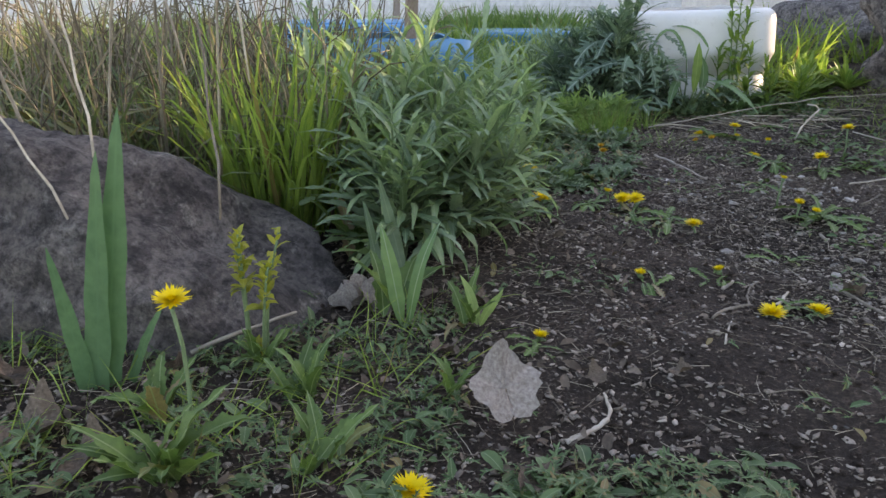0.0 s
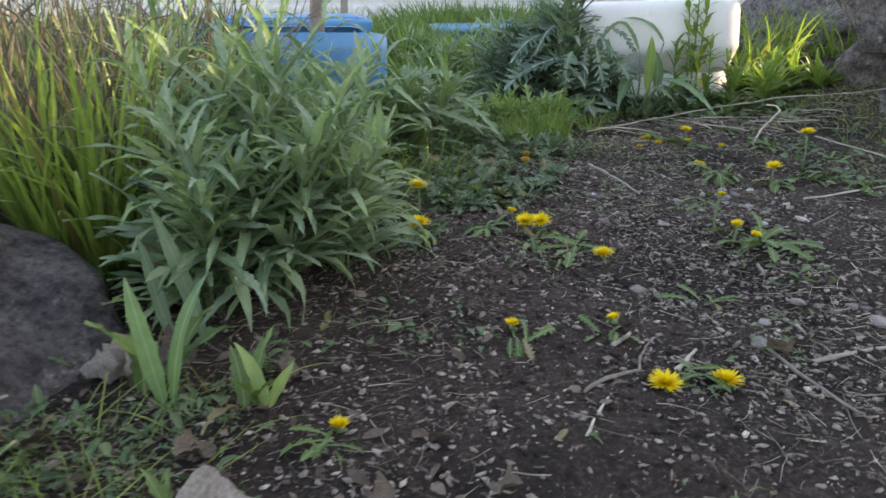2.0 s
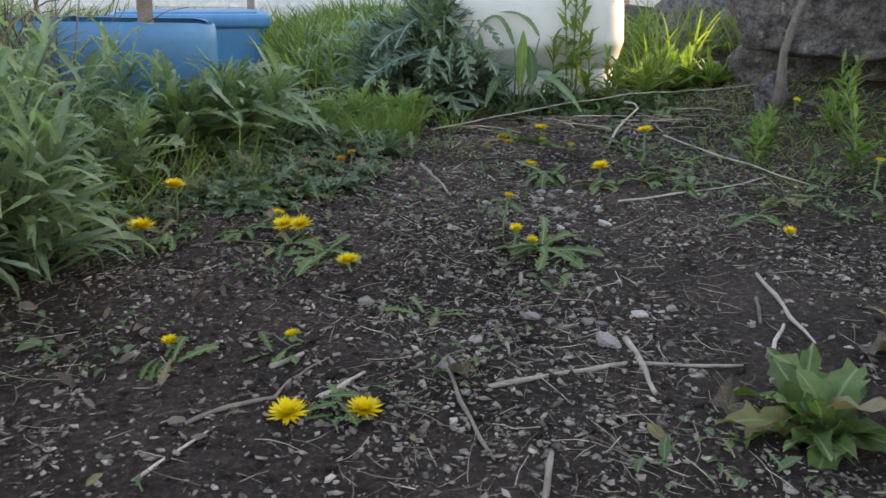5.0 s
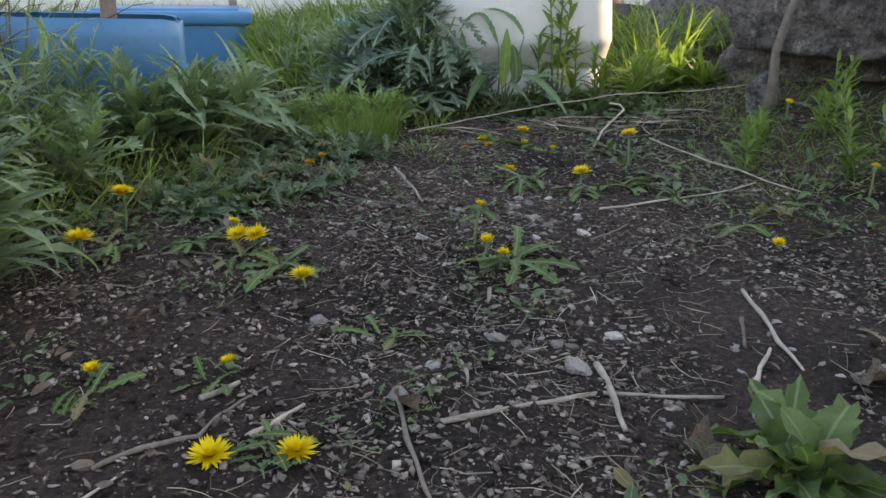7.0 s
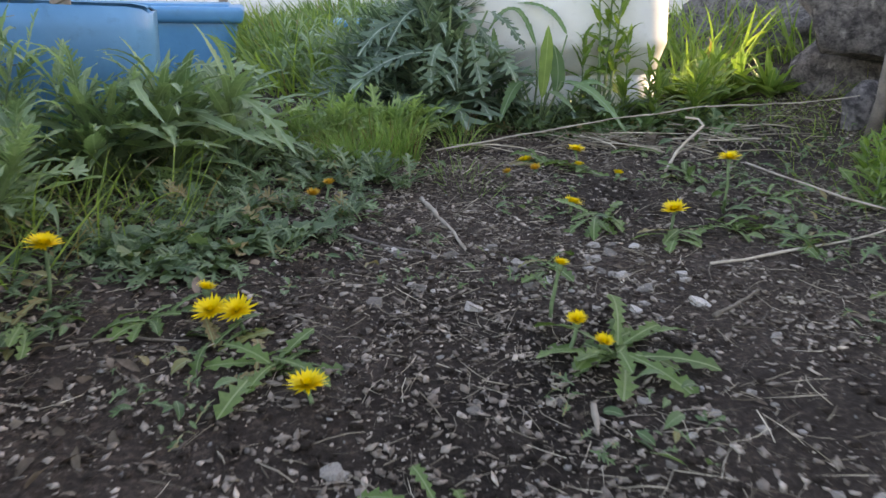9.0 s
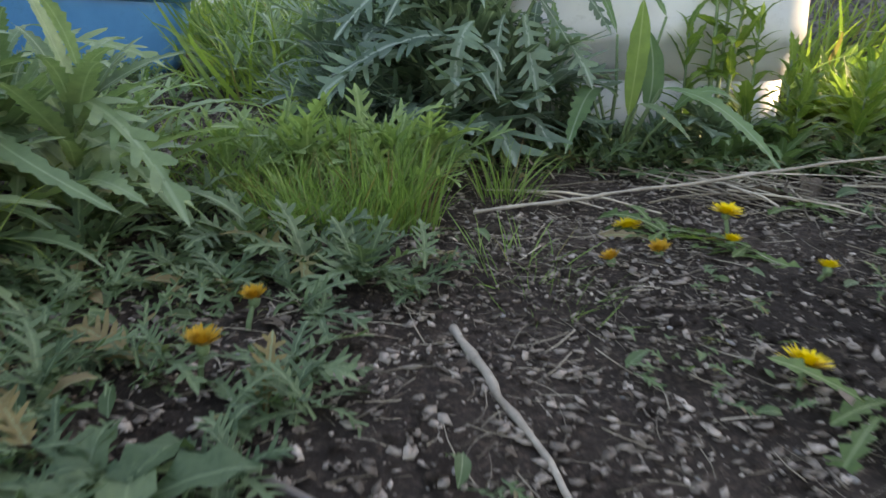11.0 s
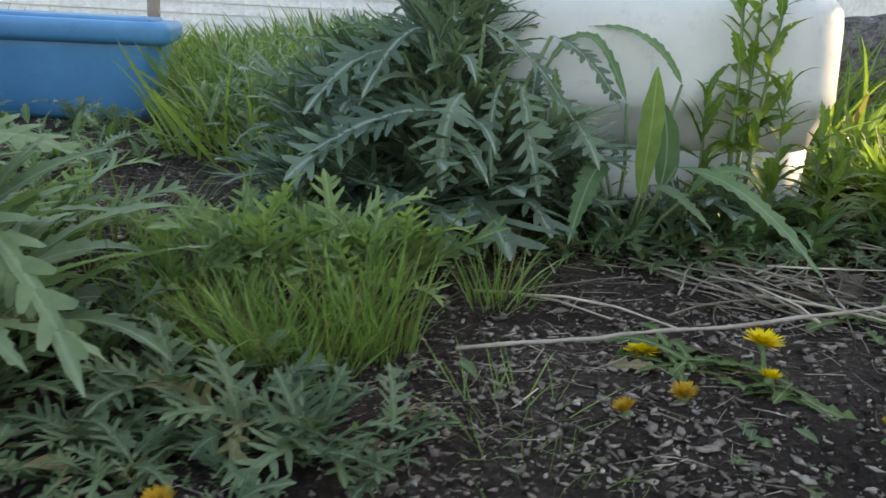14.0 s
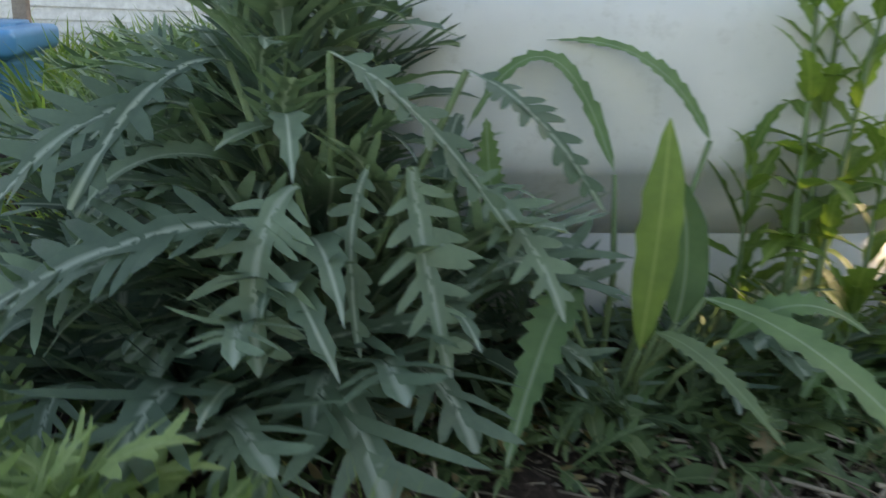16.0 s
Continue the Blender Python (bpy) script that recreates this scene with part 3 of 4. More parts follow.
W1 = "grey-green weed with long wavy narrow leaves on leaning stems"
for x, y, n, st, h in ((0.38, 3.38, 10, 9, 1.0), (-0.02, 3.75, 8, 9, 1.2), (0.10, 3.25, 10, 8, 0.95), (0.62, 3.75, 10, 7, 0.8), (-0.35, 4.3, 6, 6, 1.25), (0.3, 4.2, 8, 7, 1.05)):
    fountain("weed", (x, y), (L_SLIM, L_SLIM + L_WEED), n, (0.34, 0.66), (25, 72), W1, group="weeds along the path", stems=st, h=h, lean=0.7, az=(-90, 150), bare=0.12, dense=1.7)
W2 = "grey-green leafy weed in front of the blue barrel"
for x, y, n, st, h in ((0.1, 6.05, 12, 5, 0.85), (0.62, 6.3, 12, 4, 0.75), (-0.5, 6.0, 10, 5, 0.95), (-0.25, 5.3, 10, 4, 0.9), (0.45, 5.35, 12, 3, 0.55),
                       (0.95, 7.7, 10, 1, 0.35), (-1.0, 6.0, 10, 4, 0.95), (-0.7, 5.6, 10, 4, 0.9)):
    fountain("weed", (x, y), (L_WPIN, L_WPIN[:4] + L_SLIM), n, (0.34, 0.64), (20, 74), W2, group="weeds by the barrel", stems=st, h=h, lean=0.4)
W3 = "leafy green weed at the back among tall grass"
for x, y, h in ((1.75, 9.6, 0.9), (2.1, 9.3, 1.0), (1.3, 10.2, 0.7), (1.0, 10.6, 0.5), (1.9, 10.4, 0.95), (1.0, 11.3, 0.7), (2.3, 9.9, 1.1)):
    fountain("weed", (x, y), (L_THIS, L_WEED), 10, (0.3, 0.5), (25, 75), W3, group="weeds at the back", stems=4, h=h, lean=0.35)
for x, y in ((-0.25, 11.0), (-1.0, 10.85), (0.55, 11.1), (0.85, 11.5), (-1.7, 10.8), (0.2, 10.6), (0.1, 9.6), (-0.7, 9.4), (0.5, 9.3)):
    fountain("weed", (x, y), (L_THIS,), 13, (0.22, 0.42), (20, 75), "low leafy weed at the foot of the tote", group="weeds by the tote")
# big lobed plant in front of the tub
K1 = "dense bluish-green plant with long drooping deeply lobed leaves"
for x, y, n, st, h in ((2.5, 8.3, 18, 5, 1.15), (2.2, 8.5, 13, 4, 0.9), (2.75, 8.25, 12, 3, 0.75), (2.35, 8.1, 11, 1, 0.5), (1.95, 8.75, 11, 3, 0.8), (2.46, 8.6, 8, 5, 1.25), (2.1, 8.15, 10, 1, 0.45)):
    fountain("lobed_weed", (x, y), (L_KNAP, L_KNAP[:4] + L_KLAN), n, (0.5, 0.85), (48, 84), K1, group="lobed weeds by the tub", stems=st, h=h, lean=0.3)

# toothed leaves beside it
dock = thing("toothed_weed", pose(3.42, 8.12, 0), "green weed with big saw-toothed leaves, two drooping to the soil", "weed")


def curved_leaf(base, mid, tip, width, mat, seed, kind="lance", rows=12):
    """A leaf laid along a curve from base over mid to tip."""
    base, mid, tip = Vector(base), Vector(mid), Vector(tip)
    ctl = mid * 2 - (base + tip) * 0.5
    verts, faces, uvs = blade(1.0, width, kind, 0, seed, rows, 0.2, 0.06)
    out = []
    for x, y, z in verts:
        k = min(max(y, 0.0), 1.0)
        p = base * (1 - k) ** 2 + ctl * 2 * k * (1 - k) + tip * k * k
        d = ((ctl - base) * (1 - k) + (tip - ctl) * k).normalized()
        side = d.cross(Vector((0, -0.5, 1))).normalized()
        up = side.cross(d)
        out.append(tuple(p + side * x + up * z))
    return mesh_of("curved_leaf", out, faces, uvs, mat)


DOCK = (((-0.17, 0.10, 0.40), (-0.29, -0.07, 0.35), (-0.45, -0.28, 0.14), 0.062, "lance", M_DOCK), ((0.12, -0.02, 0.42), (0.29, -0.35, 0.37), (0.43, -0.71, 0.13), 0.054, "lance", M_DOCK),
        ((-0.05, 0.28, 0.66), (-0.23, 0.42, 0.95), (-0.43, 0.36, 0.74), 0.036, "lance", M_DOCK), ((0.2, 0.28, 0.76), (0.03, 0.38, 0.95), (-0.22, 0.44, 0.965), 0.036, "lance", M_DOCK),
        ((-0.03, -0.02, 0.28), (0.0, 0.0, 0.57), (0.045, 0.05, 0.84), 0.052, "oval", M_LIME), ((0.1, 0.1, 0.3), (0.13, 0.12, 0.5), (0.13, 0.14, 0.70), 0.06, "oval", M_DOCK),
        ((-0.2, 0.05, 0.35), (-0.33, 0.0, 0.5), (-0.5, -0.05, 0.42), 0.05, "pinnate", M_KNAP), ((0.0, -0.05, 0.34), (0.08, -0.2, 0.33), (0.2, -0.36, 0.22), 0.035, "lance", M_SOW),
        ((-0.38, 0.2, 0.55), (-0.4, 0.2, 0.68), (-0.41, 0.18, 0.82), 0.04, "lance", M_DOCK), ((0.2, 0.0, 0.3), (0.33, -0.06, 0.42), (0.5, -0.1, 0.36), 0.045, "lance", M_DOCK))
for i, (base, mid, tip, w, kind, mat) in enumerate(DOCK):
    part("leaf", curved_leaf(base, mid, tip, w, mat, 3 + i, kind), dock)
    t = tube([(0.02 * i - 0.1, 0.16 + 0.02 * (i % 3), 0), tuple(Vector(base) * 0.6 + Vector((0, 0.09, -0.02))), base], 0.011, 0.007)
    part("stem", mesh_of("dock_stem", t[0], t[1], t[2], M_STEM), dock)
# low weeds whose dark leaf colour stands in for shade under the toothed leaves
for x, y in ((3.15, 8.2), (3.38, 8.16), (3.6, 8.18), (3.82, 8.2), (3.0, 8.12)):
    fountain("low_weed", (x, y), (L_LOWD,), 13, (0.16, 0.34), (10, 75), "low green weed coloured dark for the shade under the toothed leaves", group="low weeds under the toothed leaves")
# drooping lobed leaves at the front of the big plant, on arching stalks
front = thing("lobed_weed", pose(2.62, 8.22, 0), "bluish-green plant with long pale-ribbed leaves hanging to the soil", "weed", "lobed weeds by the tub")
for i, (base, mid, tip, w) in enumerate((((-0.05, -0.26, 0.71), (-0.12, -0.34, 0.58), (-0.13, -0.36, 0.32), 0.12), ((0.10, -0.24, 0.75), (0.06, -0.30, 0.60), (0.06, -0.32, 0.34), 0.05), ((0.19, -0.24, 0.75), (0.23, -0.30, 0.57), (0.31, -0.32, 0.32), 0.10),
                                         ((0.02, -0.24, 0.98), (0.18, -0.32, 0.86), (0.31, -0.36, 0.60), 0.05), ((-0.10, -0.28, 0.63), (-0.36, -0.38, 0.62), (-0.66, -0.40, 0.47), 0.14), ((-0.30, -0.1, 0.85), (-0.5, -0.2, 0.82), (-0.72, -0.3, 0.62), 0.11),
                                         ((-0.2, -0.15, 0.95), (-0.3, -0.3, 0.9), (-0.36, -0.42, 0.68), 0.09), ((0.3, -0.1, 0.7), (0.42, -0.2, 0.62), (0.5, -0.3, 0.42), 0.09), ((-0.35, -0.2, 0.55), (-0.55, -0.34, 0.5), (-0.75, -0.42, 0.34), 0.12),
                                         ((0.3, -0.2, 0.95), (0.42, -0.3, 0.86), (0.5, -0.34, 0.66), 0.05))):
    part("leaf", curved_leaf(base, mid, tip, w, M_KNAP, 40 + i, "pinnate", 8), front)
    t = tube([(0, 0, 0), tuple(Vector(base) * 0.55 + Vector((0, 0.05, 0.08))), base], 0.015, 0.008)
    part("stem", mesh_of("leaf_stalk", t[0], t[1], t[2], M_STEM), front)
# long leaves reaching over the path's edge
for x, y, az in ((0.72, 6.75, (190, 340)), (0.95, 7.05, (200, 330)), (0.6, 6.25, (180, 350)), (0.9, 6.5, (225, 325)), (1.15, 6.8, (235, 330))):
    fountain("weed", (x, y), (L_LONG, L_LONG), 6, (0.45, 0.85), (3, 55), "weed with long toothed pale-ribbed leaves arching over the ground", az, "long-leaved weeds", stems=2, h=0.55)
reach = thing("weed", pose(1.0, 6.85, 0), "weed with long lobed leaves reaching low over its neighbours", "weed", "long-leaved weeds")
for i, (base, mid, tip, w, kind) in enumerate((((0.0, 0.0, 0.42), (0.36, -0.2, 0.46), (0.76, -0.5, 0.22), 0.085, "pinnate"), ((-0.05, -0.2, 0.4), (0.25, -0.55, 0.36), (0.55, -0.73, 0.24), 0.04, "lance"), ((-0.1, 0.1, 0.5), (0.1, 0.2, 0.6), (0.36, 0.15, 0.5), 0.08, "pinnate"),
                                               ((-0.1, -0.1, 0.45), (0.0, -0.3, 0.62), (0.2, -0.5, 0.66), 0.06, "lance"), ((0.0, 0.0, 0.35), (0.3, -0.1, 0.34), (0.62, -0.2, 0.18), 0.08, "pinnate"), ((-0.1, 0.0, 0.5), (-0.2, -0.5, 0.62), (0.1, -1.0, 0.42), 0.045, "lance"))):
    part("leaf", curved_leaf(base, mid, tip, w, M_LONG, 70 + i, kind, 9), reach)
    t = tube([(0, 0, 0), tuple(Vector(base) * 0.55 + Vector((0, 0.02, 0.04))), base], 0.014, 0.008)
    part("stem", mesh_of("leaf_stalk", t[0], t[1], t[2], M_STEM), reach)

for x, y in ((3.0, 8.45), (3.25, 8.45), (3.62, 8.45), (4.02, 8.45)):
    fountain("lobed_weed", (x, y), (L_KNAP,), 9, (0.3, 0.55), (25, 76), "dark green lobed weed close to the tub", group="lobed weeds by the tub")
for x, y, n, s in ((3.65, 8.42, 9, 0.42), (3.98, 8.3, 10, 0.38), (4.3, 8.3, 10, 0.36)):
    fountain("toothed_weed", (x, y), (L_DOCK,), n, (s * 0.6, s), (10, 65), "smaller green weed with saw-toothed leaves", group="toothed weeds")
for x, y, n, st, h in ((3.98, 8.45, 8, 3, 1.45), (4.2, 8.48, 8, 1, 0.9), (4.4, 8.4, 16, 3, 0.6), (3.8, 8.4, 8, 1, 0.7), (4.7, 8.35, 14, 2, 0.5), (4.1, 8.35, 12, 1, 0.4), (4.9, 8.6, 14, 2, 0.5)):
    fountain("stalked_weed", (x, y), (L_DOCK, L_LIME), n, (0.22, 0.42), (15, 75), "tall weed with slim upright leaves against the white tub", group="stalked weeds", stems=st, h=h, lean=0.1, bare=0.3)
for x, y in ((5.1, 9.0), (5.4, 9.2), (4.95, 9.3), (5.65, 8.95), (5.3, 9.6), (5.0, 8.75)):
    fountain("leafy_bush", (x, y), (L_LIME,), 40, (0.25, 0.52), (20, 82), "bright yellow-green leafy plant lit from behind", group="bright leafy plants")
for x, y, h in ((5.45, 5.5, 0.5), (5.6, 5.2, 0.5), (5.1, 6.3, 0.35), (5.95, 6.0, 0.7), (5.7, 6.4, 0.35), (6.2, 5.4, 0.8), (4.9, 5.9, 0.4), (5.95, 6.8, 0.45), (6.3, 6.4, 0.7)):
    fountain("weed", (x, y), (L_DAND, L_LIME), 10, (0.15, 0.3), (15, 70), "thin green weed at the foot of the boulder", group="weeds by the boulder", stems=3, h=h, lean=0.3)

# rosettes and low lobed weeds
R1 = "low rosette of jagged green leaves on the soil"
for x, y, n, s in ((1.45, 4.42, 10, 0.24), (1.9, 4.1, 15, 0.28), (1.72, 4.25, 10, 0.24), (3.05, 4.25, 24, 0.34), (2.43, 3.45, 8, 0.2), (2.1, 2.62, 10, 0.2), (3.22, 6.92, 16, 0.26), (3.48, 6.8, 12, 0.25), (3.3, 5.65, 12, 0.26),
                   (3.6, 5.4, 12, 0.24), (3.95, 5.5, 12, 0.28), (4.2, 5.3, 10, 0.24), (1.05, 4.3, 10, 0.26), (0.75, 2.15, 8, 0.2), (1.45, 2.95, 8, 0.2), (1.87, 3.05, 7, 0.18), (0.15, 1.0, 9, 0.22),
                   (4.0, 7.35, 8, 0.24), (2.95, 5.05, 9, 0.22), (4.35, 4.6, 8, 0.24), (4.7, 5.0, 10, 0.26), (4.4, 6.1, 10, 0.26), (4.1, 6.6, 10, 0.25), (0.7, 1.1, 9, 0.2), (1.0, 0.95, 8, 0.18), (4.35, 3.05, 9, 0.25)):
    fountain("rosette", (x, y), (L_DAND,), n, (s * 0.6, s), (2, 27), R1, group="rosettes on the path", cat="rosette")
fountain("rosette", (3.62, 2.42), (L_WIDE,), 26, (0.18, 0.36), (8, 66), "lush rosette of broad green leaves beside the path", cat="rosette")
for i in range(55):
    x, y = U(0.85, 2.35), U(5.0, 6.75)
    if x > 1.6 + 0.35 * (y - 5.0) + 0.25:
        continue
    fountain("low_weed", (x, y), (L_SOW,), 9, (0.1, 0.23), (5, 60), "low grey-green weed with curled lobed leaves", group="low weeds")
near = random.Random(5)
for i in range(30):
    x, y = near.uniform(1.15, 2.0), near.uniform(4.8, 5.4)
    if x < 1.55 + 0.8 * (y - 4.8):
        fountain("low_weed", (x, y), (L_LOWB if i % 2 else L_SOW,), 9, (0.1, 0.21), (2, 45), "low green weed with broad flat leaves at the path's edge", group="low weeds")
for x, y, n, s in ((1.95, 6.45, 14, 0.32), (2.15, 6.4, 14, 0.3), (1.75, 6.6, 12, 0.34), (1.5, 6.9, 12, 0.36), (1.3, 6.5, 12, 0.34), (1.1, 6.0, 10, 0.32)):
    fountain("low_weed", (x, y), (L_SOW,), n, (s * 0.6, s), (15, 70), "low grey-green weed with curled lobed leaves", group="low weeds")
for x, y, n, s in ((2.1, 7.5, 22, 0.52), (1.85, 7.45, 18, 0.46), (2.33, 7.45, 20, 0.46), (1.7, 7.6, 12, 0.42), (1.55, 7.35, 16, 0.36), (2.2, 7.3, 16, 0.4), (2.0, 7.75, 14, 0.45)):
    fountain("ferny_weed", (x, y), (L_FERN,), n, (s * 0.6, s * 1.1), (38, 84), "fresh yellow-green weed with ferny leaves", group="ferny weeds")
fountain("budding_weed", (-0.45, 2.1), (L_BUD,), 4, (0.08, 0.14), (20, 70), "thin weed with yellow-green tips in front of the rock", stems=6, h=0.62, lean=0.2, bare=0.55)
sprout = thing("broad_weed", pose(0.17, 2.4, ground_z(0.17, 2.4)), "young green weed with upright smooth leaves beside the rock", "weed", "weeds by the rock")
for i, (base, mid, tip, w, mat) in enumerate((((-0.01, 0, 0.0), (-0.03, 0, 0.25), (-0.03, 0.03, 0.49), 0.035, M_DOCK), ((0.02, 0, 0.0), (0.09, -0.02, 0.27), (0.22, 0, 0.45), 0.032, M_DOCK), ((0, 0.5, 0.0), (-0.06, 0.5, 0.3), (-0.12, 0.45, 0.62), 0.03, M_WEED), ((-0.1, 0.45, 0), (-0.18, 0.45, 0.22), (-0.26, 0.4, 0.45), 0.028, M_WEED),
                                              ((0.34, 0, 0), (0.31, 0, 0.13), (0.25, -0.02, 0.26), 0.025, M_FERN), ((0.35, 0, 0), (0.38, 0, 0.1), (0.39, -0.02, 0.2), 0.022, M_FERN))):
    part("leaf", curved_leaf(base, mid, tip, w, mat, 90 + i, "oval", 10), sprout)
for x, y, n, s in ((-0.55, 1.22, 13, 0.42), (-0.2, 1.75, 10, 0.3), (-0.7, 1.6, 8, 0.34), (0.1, 2.48, 4, 0.42), (-0.15, 3.35, 6, 0.5), (0.48, 2.38, 5, 0.3), (-0.1, 1.3, 6, 0.28), (0.35, 1.75, 7, 0.22), (-0.4, 2.0, 7, 0.25)):
    fountain("broad_weed", (x, y), (L_BROAD, L_BROAD), n, (s * 0.6, s), (35, 80), "green weed with smooth upright leaves by the rock", group="weeds by the rock")
iris = thing("iris", pose(-0.98, 1.86, 0), "clump of stiff blue-green sword-shaped iris leaves", "iris")
for az, p, s, x in ((-75, 81, 1.1, 0.0), (-85, 83, 0.95, -0.03), (100, 84, 0.6, -0.06), (-100, 70, 0.4, 0.08)):
    part("leaf", rng.choice(L_IRIS), iris, leafpose(az, p, 75 if az < 0 else -75, s, (x, x * 0.5, 0)))


# ---- dandelions ----
def dandelion_head(seed, closed, mat):
    r = random.Random(seed)
    shapes = []
    for ring, (n, ln, pit) in enumerate(((26, 1.0, 2), (26, 0.93, 12), (22, 0.8, 25), (18, 0.62, 42), (10, 0.4, 62))):
        for i in range(n):
            s = blade(ln * r.uniform(0.88, 1.08), 0.13, "grass", -14, seed + i, 2, 0.1, 0)
            m = np.array(leafpose(360 * (i + 0.5 * (ring % 2)) / n + r.uniform(-6, 6), min(85, pit + closed + r.uniform(-8, 8)), 0, 1.0))
            shapes.append((s[0] @ m[:3, :3].T, s[1], s[2]))
    v, f, uv = joined(shapes)
    return mesh_of("flower_head", v, f, None, mat)


H_OPEN = [dandelion_head(s, 0, M_PETAL) for s in (1, 2, 3)]
H_HALF = [dandelion_head(s, 18, M_PETAL) for s in (4, 5)]
H_FADE = [dandelion_head(s, 22, M_FADED) for s in (6, 7)]
bm = bmesh.new()
bmesh.ops.create_uvsphere(bm, u_segments=10, v_segments=6, radius=1.0)
for v in bm.verts:
    v.co.z *= 1.2
BUD = mesh_bm("flower_base", bm, M_STEM)
FLOWERS = ((1.03, 4.58, 0.235, "o"), (1.034, 4.01, 0.175, "o"), (1.665, 4.36, 0.075, "o"), (1.755, 4.355, 0.075, "o"), (1.60, 4.55, 0.075, "h"), (2.04, 3.95, 0.015, "o"), (1.968, 2.559, -0.02, "o"), (2.209, 2.585, 0.0, "o"),
           (3.635, 5.49, 0.125, "o"), (4.025, 5.85, 0.305, "o"), (3.2, 5.82, 0.06, "o"), (3.12, 7.02, 0.02, "o"), (3.43, 6.88, 0.13, "o"), (1.84, 5.78, 0.10, "f"), (2.955, 6.62, 0.01, "f"),
           (-0.507, 1.339, 0.605, "o"), (0.22, 1.14, 0.03, "o"), (0.78, 2.25, 0.03, "h"), (1.445, 3.05, 0.02, "h"), (1.9, 3.1, 0.02, "h"), (2.92, 4.33, 0.05, "h"), (2.9, 4.585, 0.165, "h"), (2.99, 4.22, 0.02, "h"),
           (5.33, 5.1, 0.25, "h"), (5.62, 6.9, 0.36, "h"), (4.41, 4.3, 0.04, "h"), (4.28, 3.0, 0.05, "h"), (3.62, 6.5, 0.06, "h"), (1.89, 6.1, 0.08, "f"), (3.14, 6.7, 0.03, "f"), (3.44, 6.82, 0.04, "h"))
for i, (x, y, z, k) in enumerate(FLOWERS):
    g = ground_z(x, y)
    fl = thing("dandelion", pose(x, y, g), {"o": "open yellow dandelion flower on a short stem", "h": "half-open yellow dandelion flower near the soil", "f": "faded orange-brown dandelion flower"}[k], "dandelion", "dandelions")
    top = max(z - g - 0.012, 0.022)
    tilt = leafpose(U(0, 360), 0) @ Matrix.Rotation(radians(U(0, 22)), 4, "X")
    part("flower_head", rng.choice({"o": H_OPEN, "h": H_HALF, "f": H_FADE}[k]), fl, Matrix.Translation((0, 0, top)) @ tilt @ Matrix.Scale({"o": 0.072, "h": 0.044, "f": 0.05}[k] * U(0.9, 1.1), 4))
    part("flower_base", BUD, fl, Matrix.Translation((0, 0, top - 0.008)) @ Matrix.Scale(0.016, 4))
    t = tube(bent((U(-0.03, 0.03), U(-0.03, 0.03), 0), (0, 0, top - 0.01), 4, 0.04, i), 0.008, 0.007)
    part("stem", mesh_of("flower_stem", t[0], t[1], t[2], M_STEM), fl)


# ---- sticks, stones, dead leaves ----
def stick(points, r, label="pale dry stick lying on the soil", mat=None, name="stick", lift=0.0, crook=0.05):
    pts = []
    for i in range(len(points) - 1):
        seg = bent((points[i][0], points[i][1], 0), (points[i + 1][0], points[i + 1][1], 0), 6, crook, int(points[i][0] * 100))
        za, zb = (p[2] if len(p) > 2 else 0.0 for p in (points[i], points[i + 1]))
        for k, p in enumerate(seg[:-1] if i < len(points) - 2 else seg):
            pts.append(Vector((p.x, p.y, ground_z(p.x, p.y) + r * 0.8 + lift + za + (zb - za) * k / 6)))
    o = pts[0].copy()
    t = tube([p - o for p in pts], r, r * 0.55, 7, 0.28, int(o.x * 50))
    return thing(name, Matrix.Translation(o), label, "stick", "sticks on the path", data=mesh_of(name, t[0], t[1], t[2], mat or M_TWIG))


for pts, r in ((((4.01, 3.78), (3.93, 3.04)), 0.012), (((3.23, 3.18), (3.21, 2.72)), 0.014), (((2.63, 2.77), (3.2, 2.96), (3.59, 2.89)), 0.011), (((2.49, 2.99), (2.61, 2.31)), 0.010),
               (((1.65, 2.51), (1.9, 2.68), (2.05, 2.98)), 0.009), (((2.04, 2.68), (2.19, 2.88)), 0.012), (((3.71, 2.94), (3.9, 3.23)), 0.012), (((3.89, 3.49), (3.81, 3.25)), 0.011), (((2.79, 2.34), (2.70, 1.98)), 0.011),
               (((2.40, 6.12), (2.48, 5.75), (2.60, 5.28)), 0.013), (((2.72, 3.22), (2.74, 3.05)), 0.01), (((2.9, 3.95), (2.88, 3.8)), 0.011), (((1.85, 2.9), (1.95, 3.02)), 0.012),
               (((3.5, 4.55), (3.75, 4.75)), 0.011), (((1.2, 4.2), (1.4, 4.28), (1.6, 4.3)), 0.007), (((1.6, 2.2), (1.75, 2.5)), 0.007)):
    stick(pts, r)
stick(((2.5, 6.73, 0.14), (2.85, 6.62, 0.23), (3.2, 6.53, 0.31), (3.54, 6.5, 0.38), (4.1, 6.5, 0.47), (4.6, 6.62, 0.46), (5.2, 6.75, 0.4)), 0.006, "long thin pale stalk arching over low weeds", crook=0.01)
stick(((4.28, 6.2, 0.17), (4.72, 4.78, 0.15)), 0.008, "long thin pale stalk lying on weeds", lift=0.02, crook=0.02)
stick(((3.64, 5.01), (4.79, 5.51, 0.0)), 0.008, "long thin pale stalk lying on weeds", lift=0.01, crook=0.02)
stick(((3.99, 6.72, 0.01), (4.06, 6.75, 0.13), (4.16, 6.78, 0.22), (4.23, 6.8, 0.29), (4.2, 6.82, 0.325), (4.12, 6.84, 0.33)), 0.011, "pale dry stalk curling up from the soil", crook=0.01)
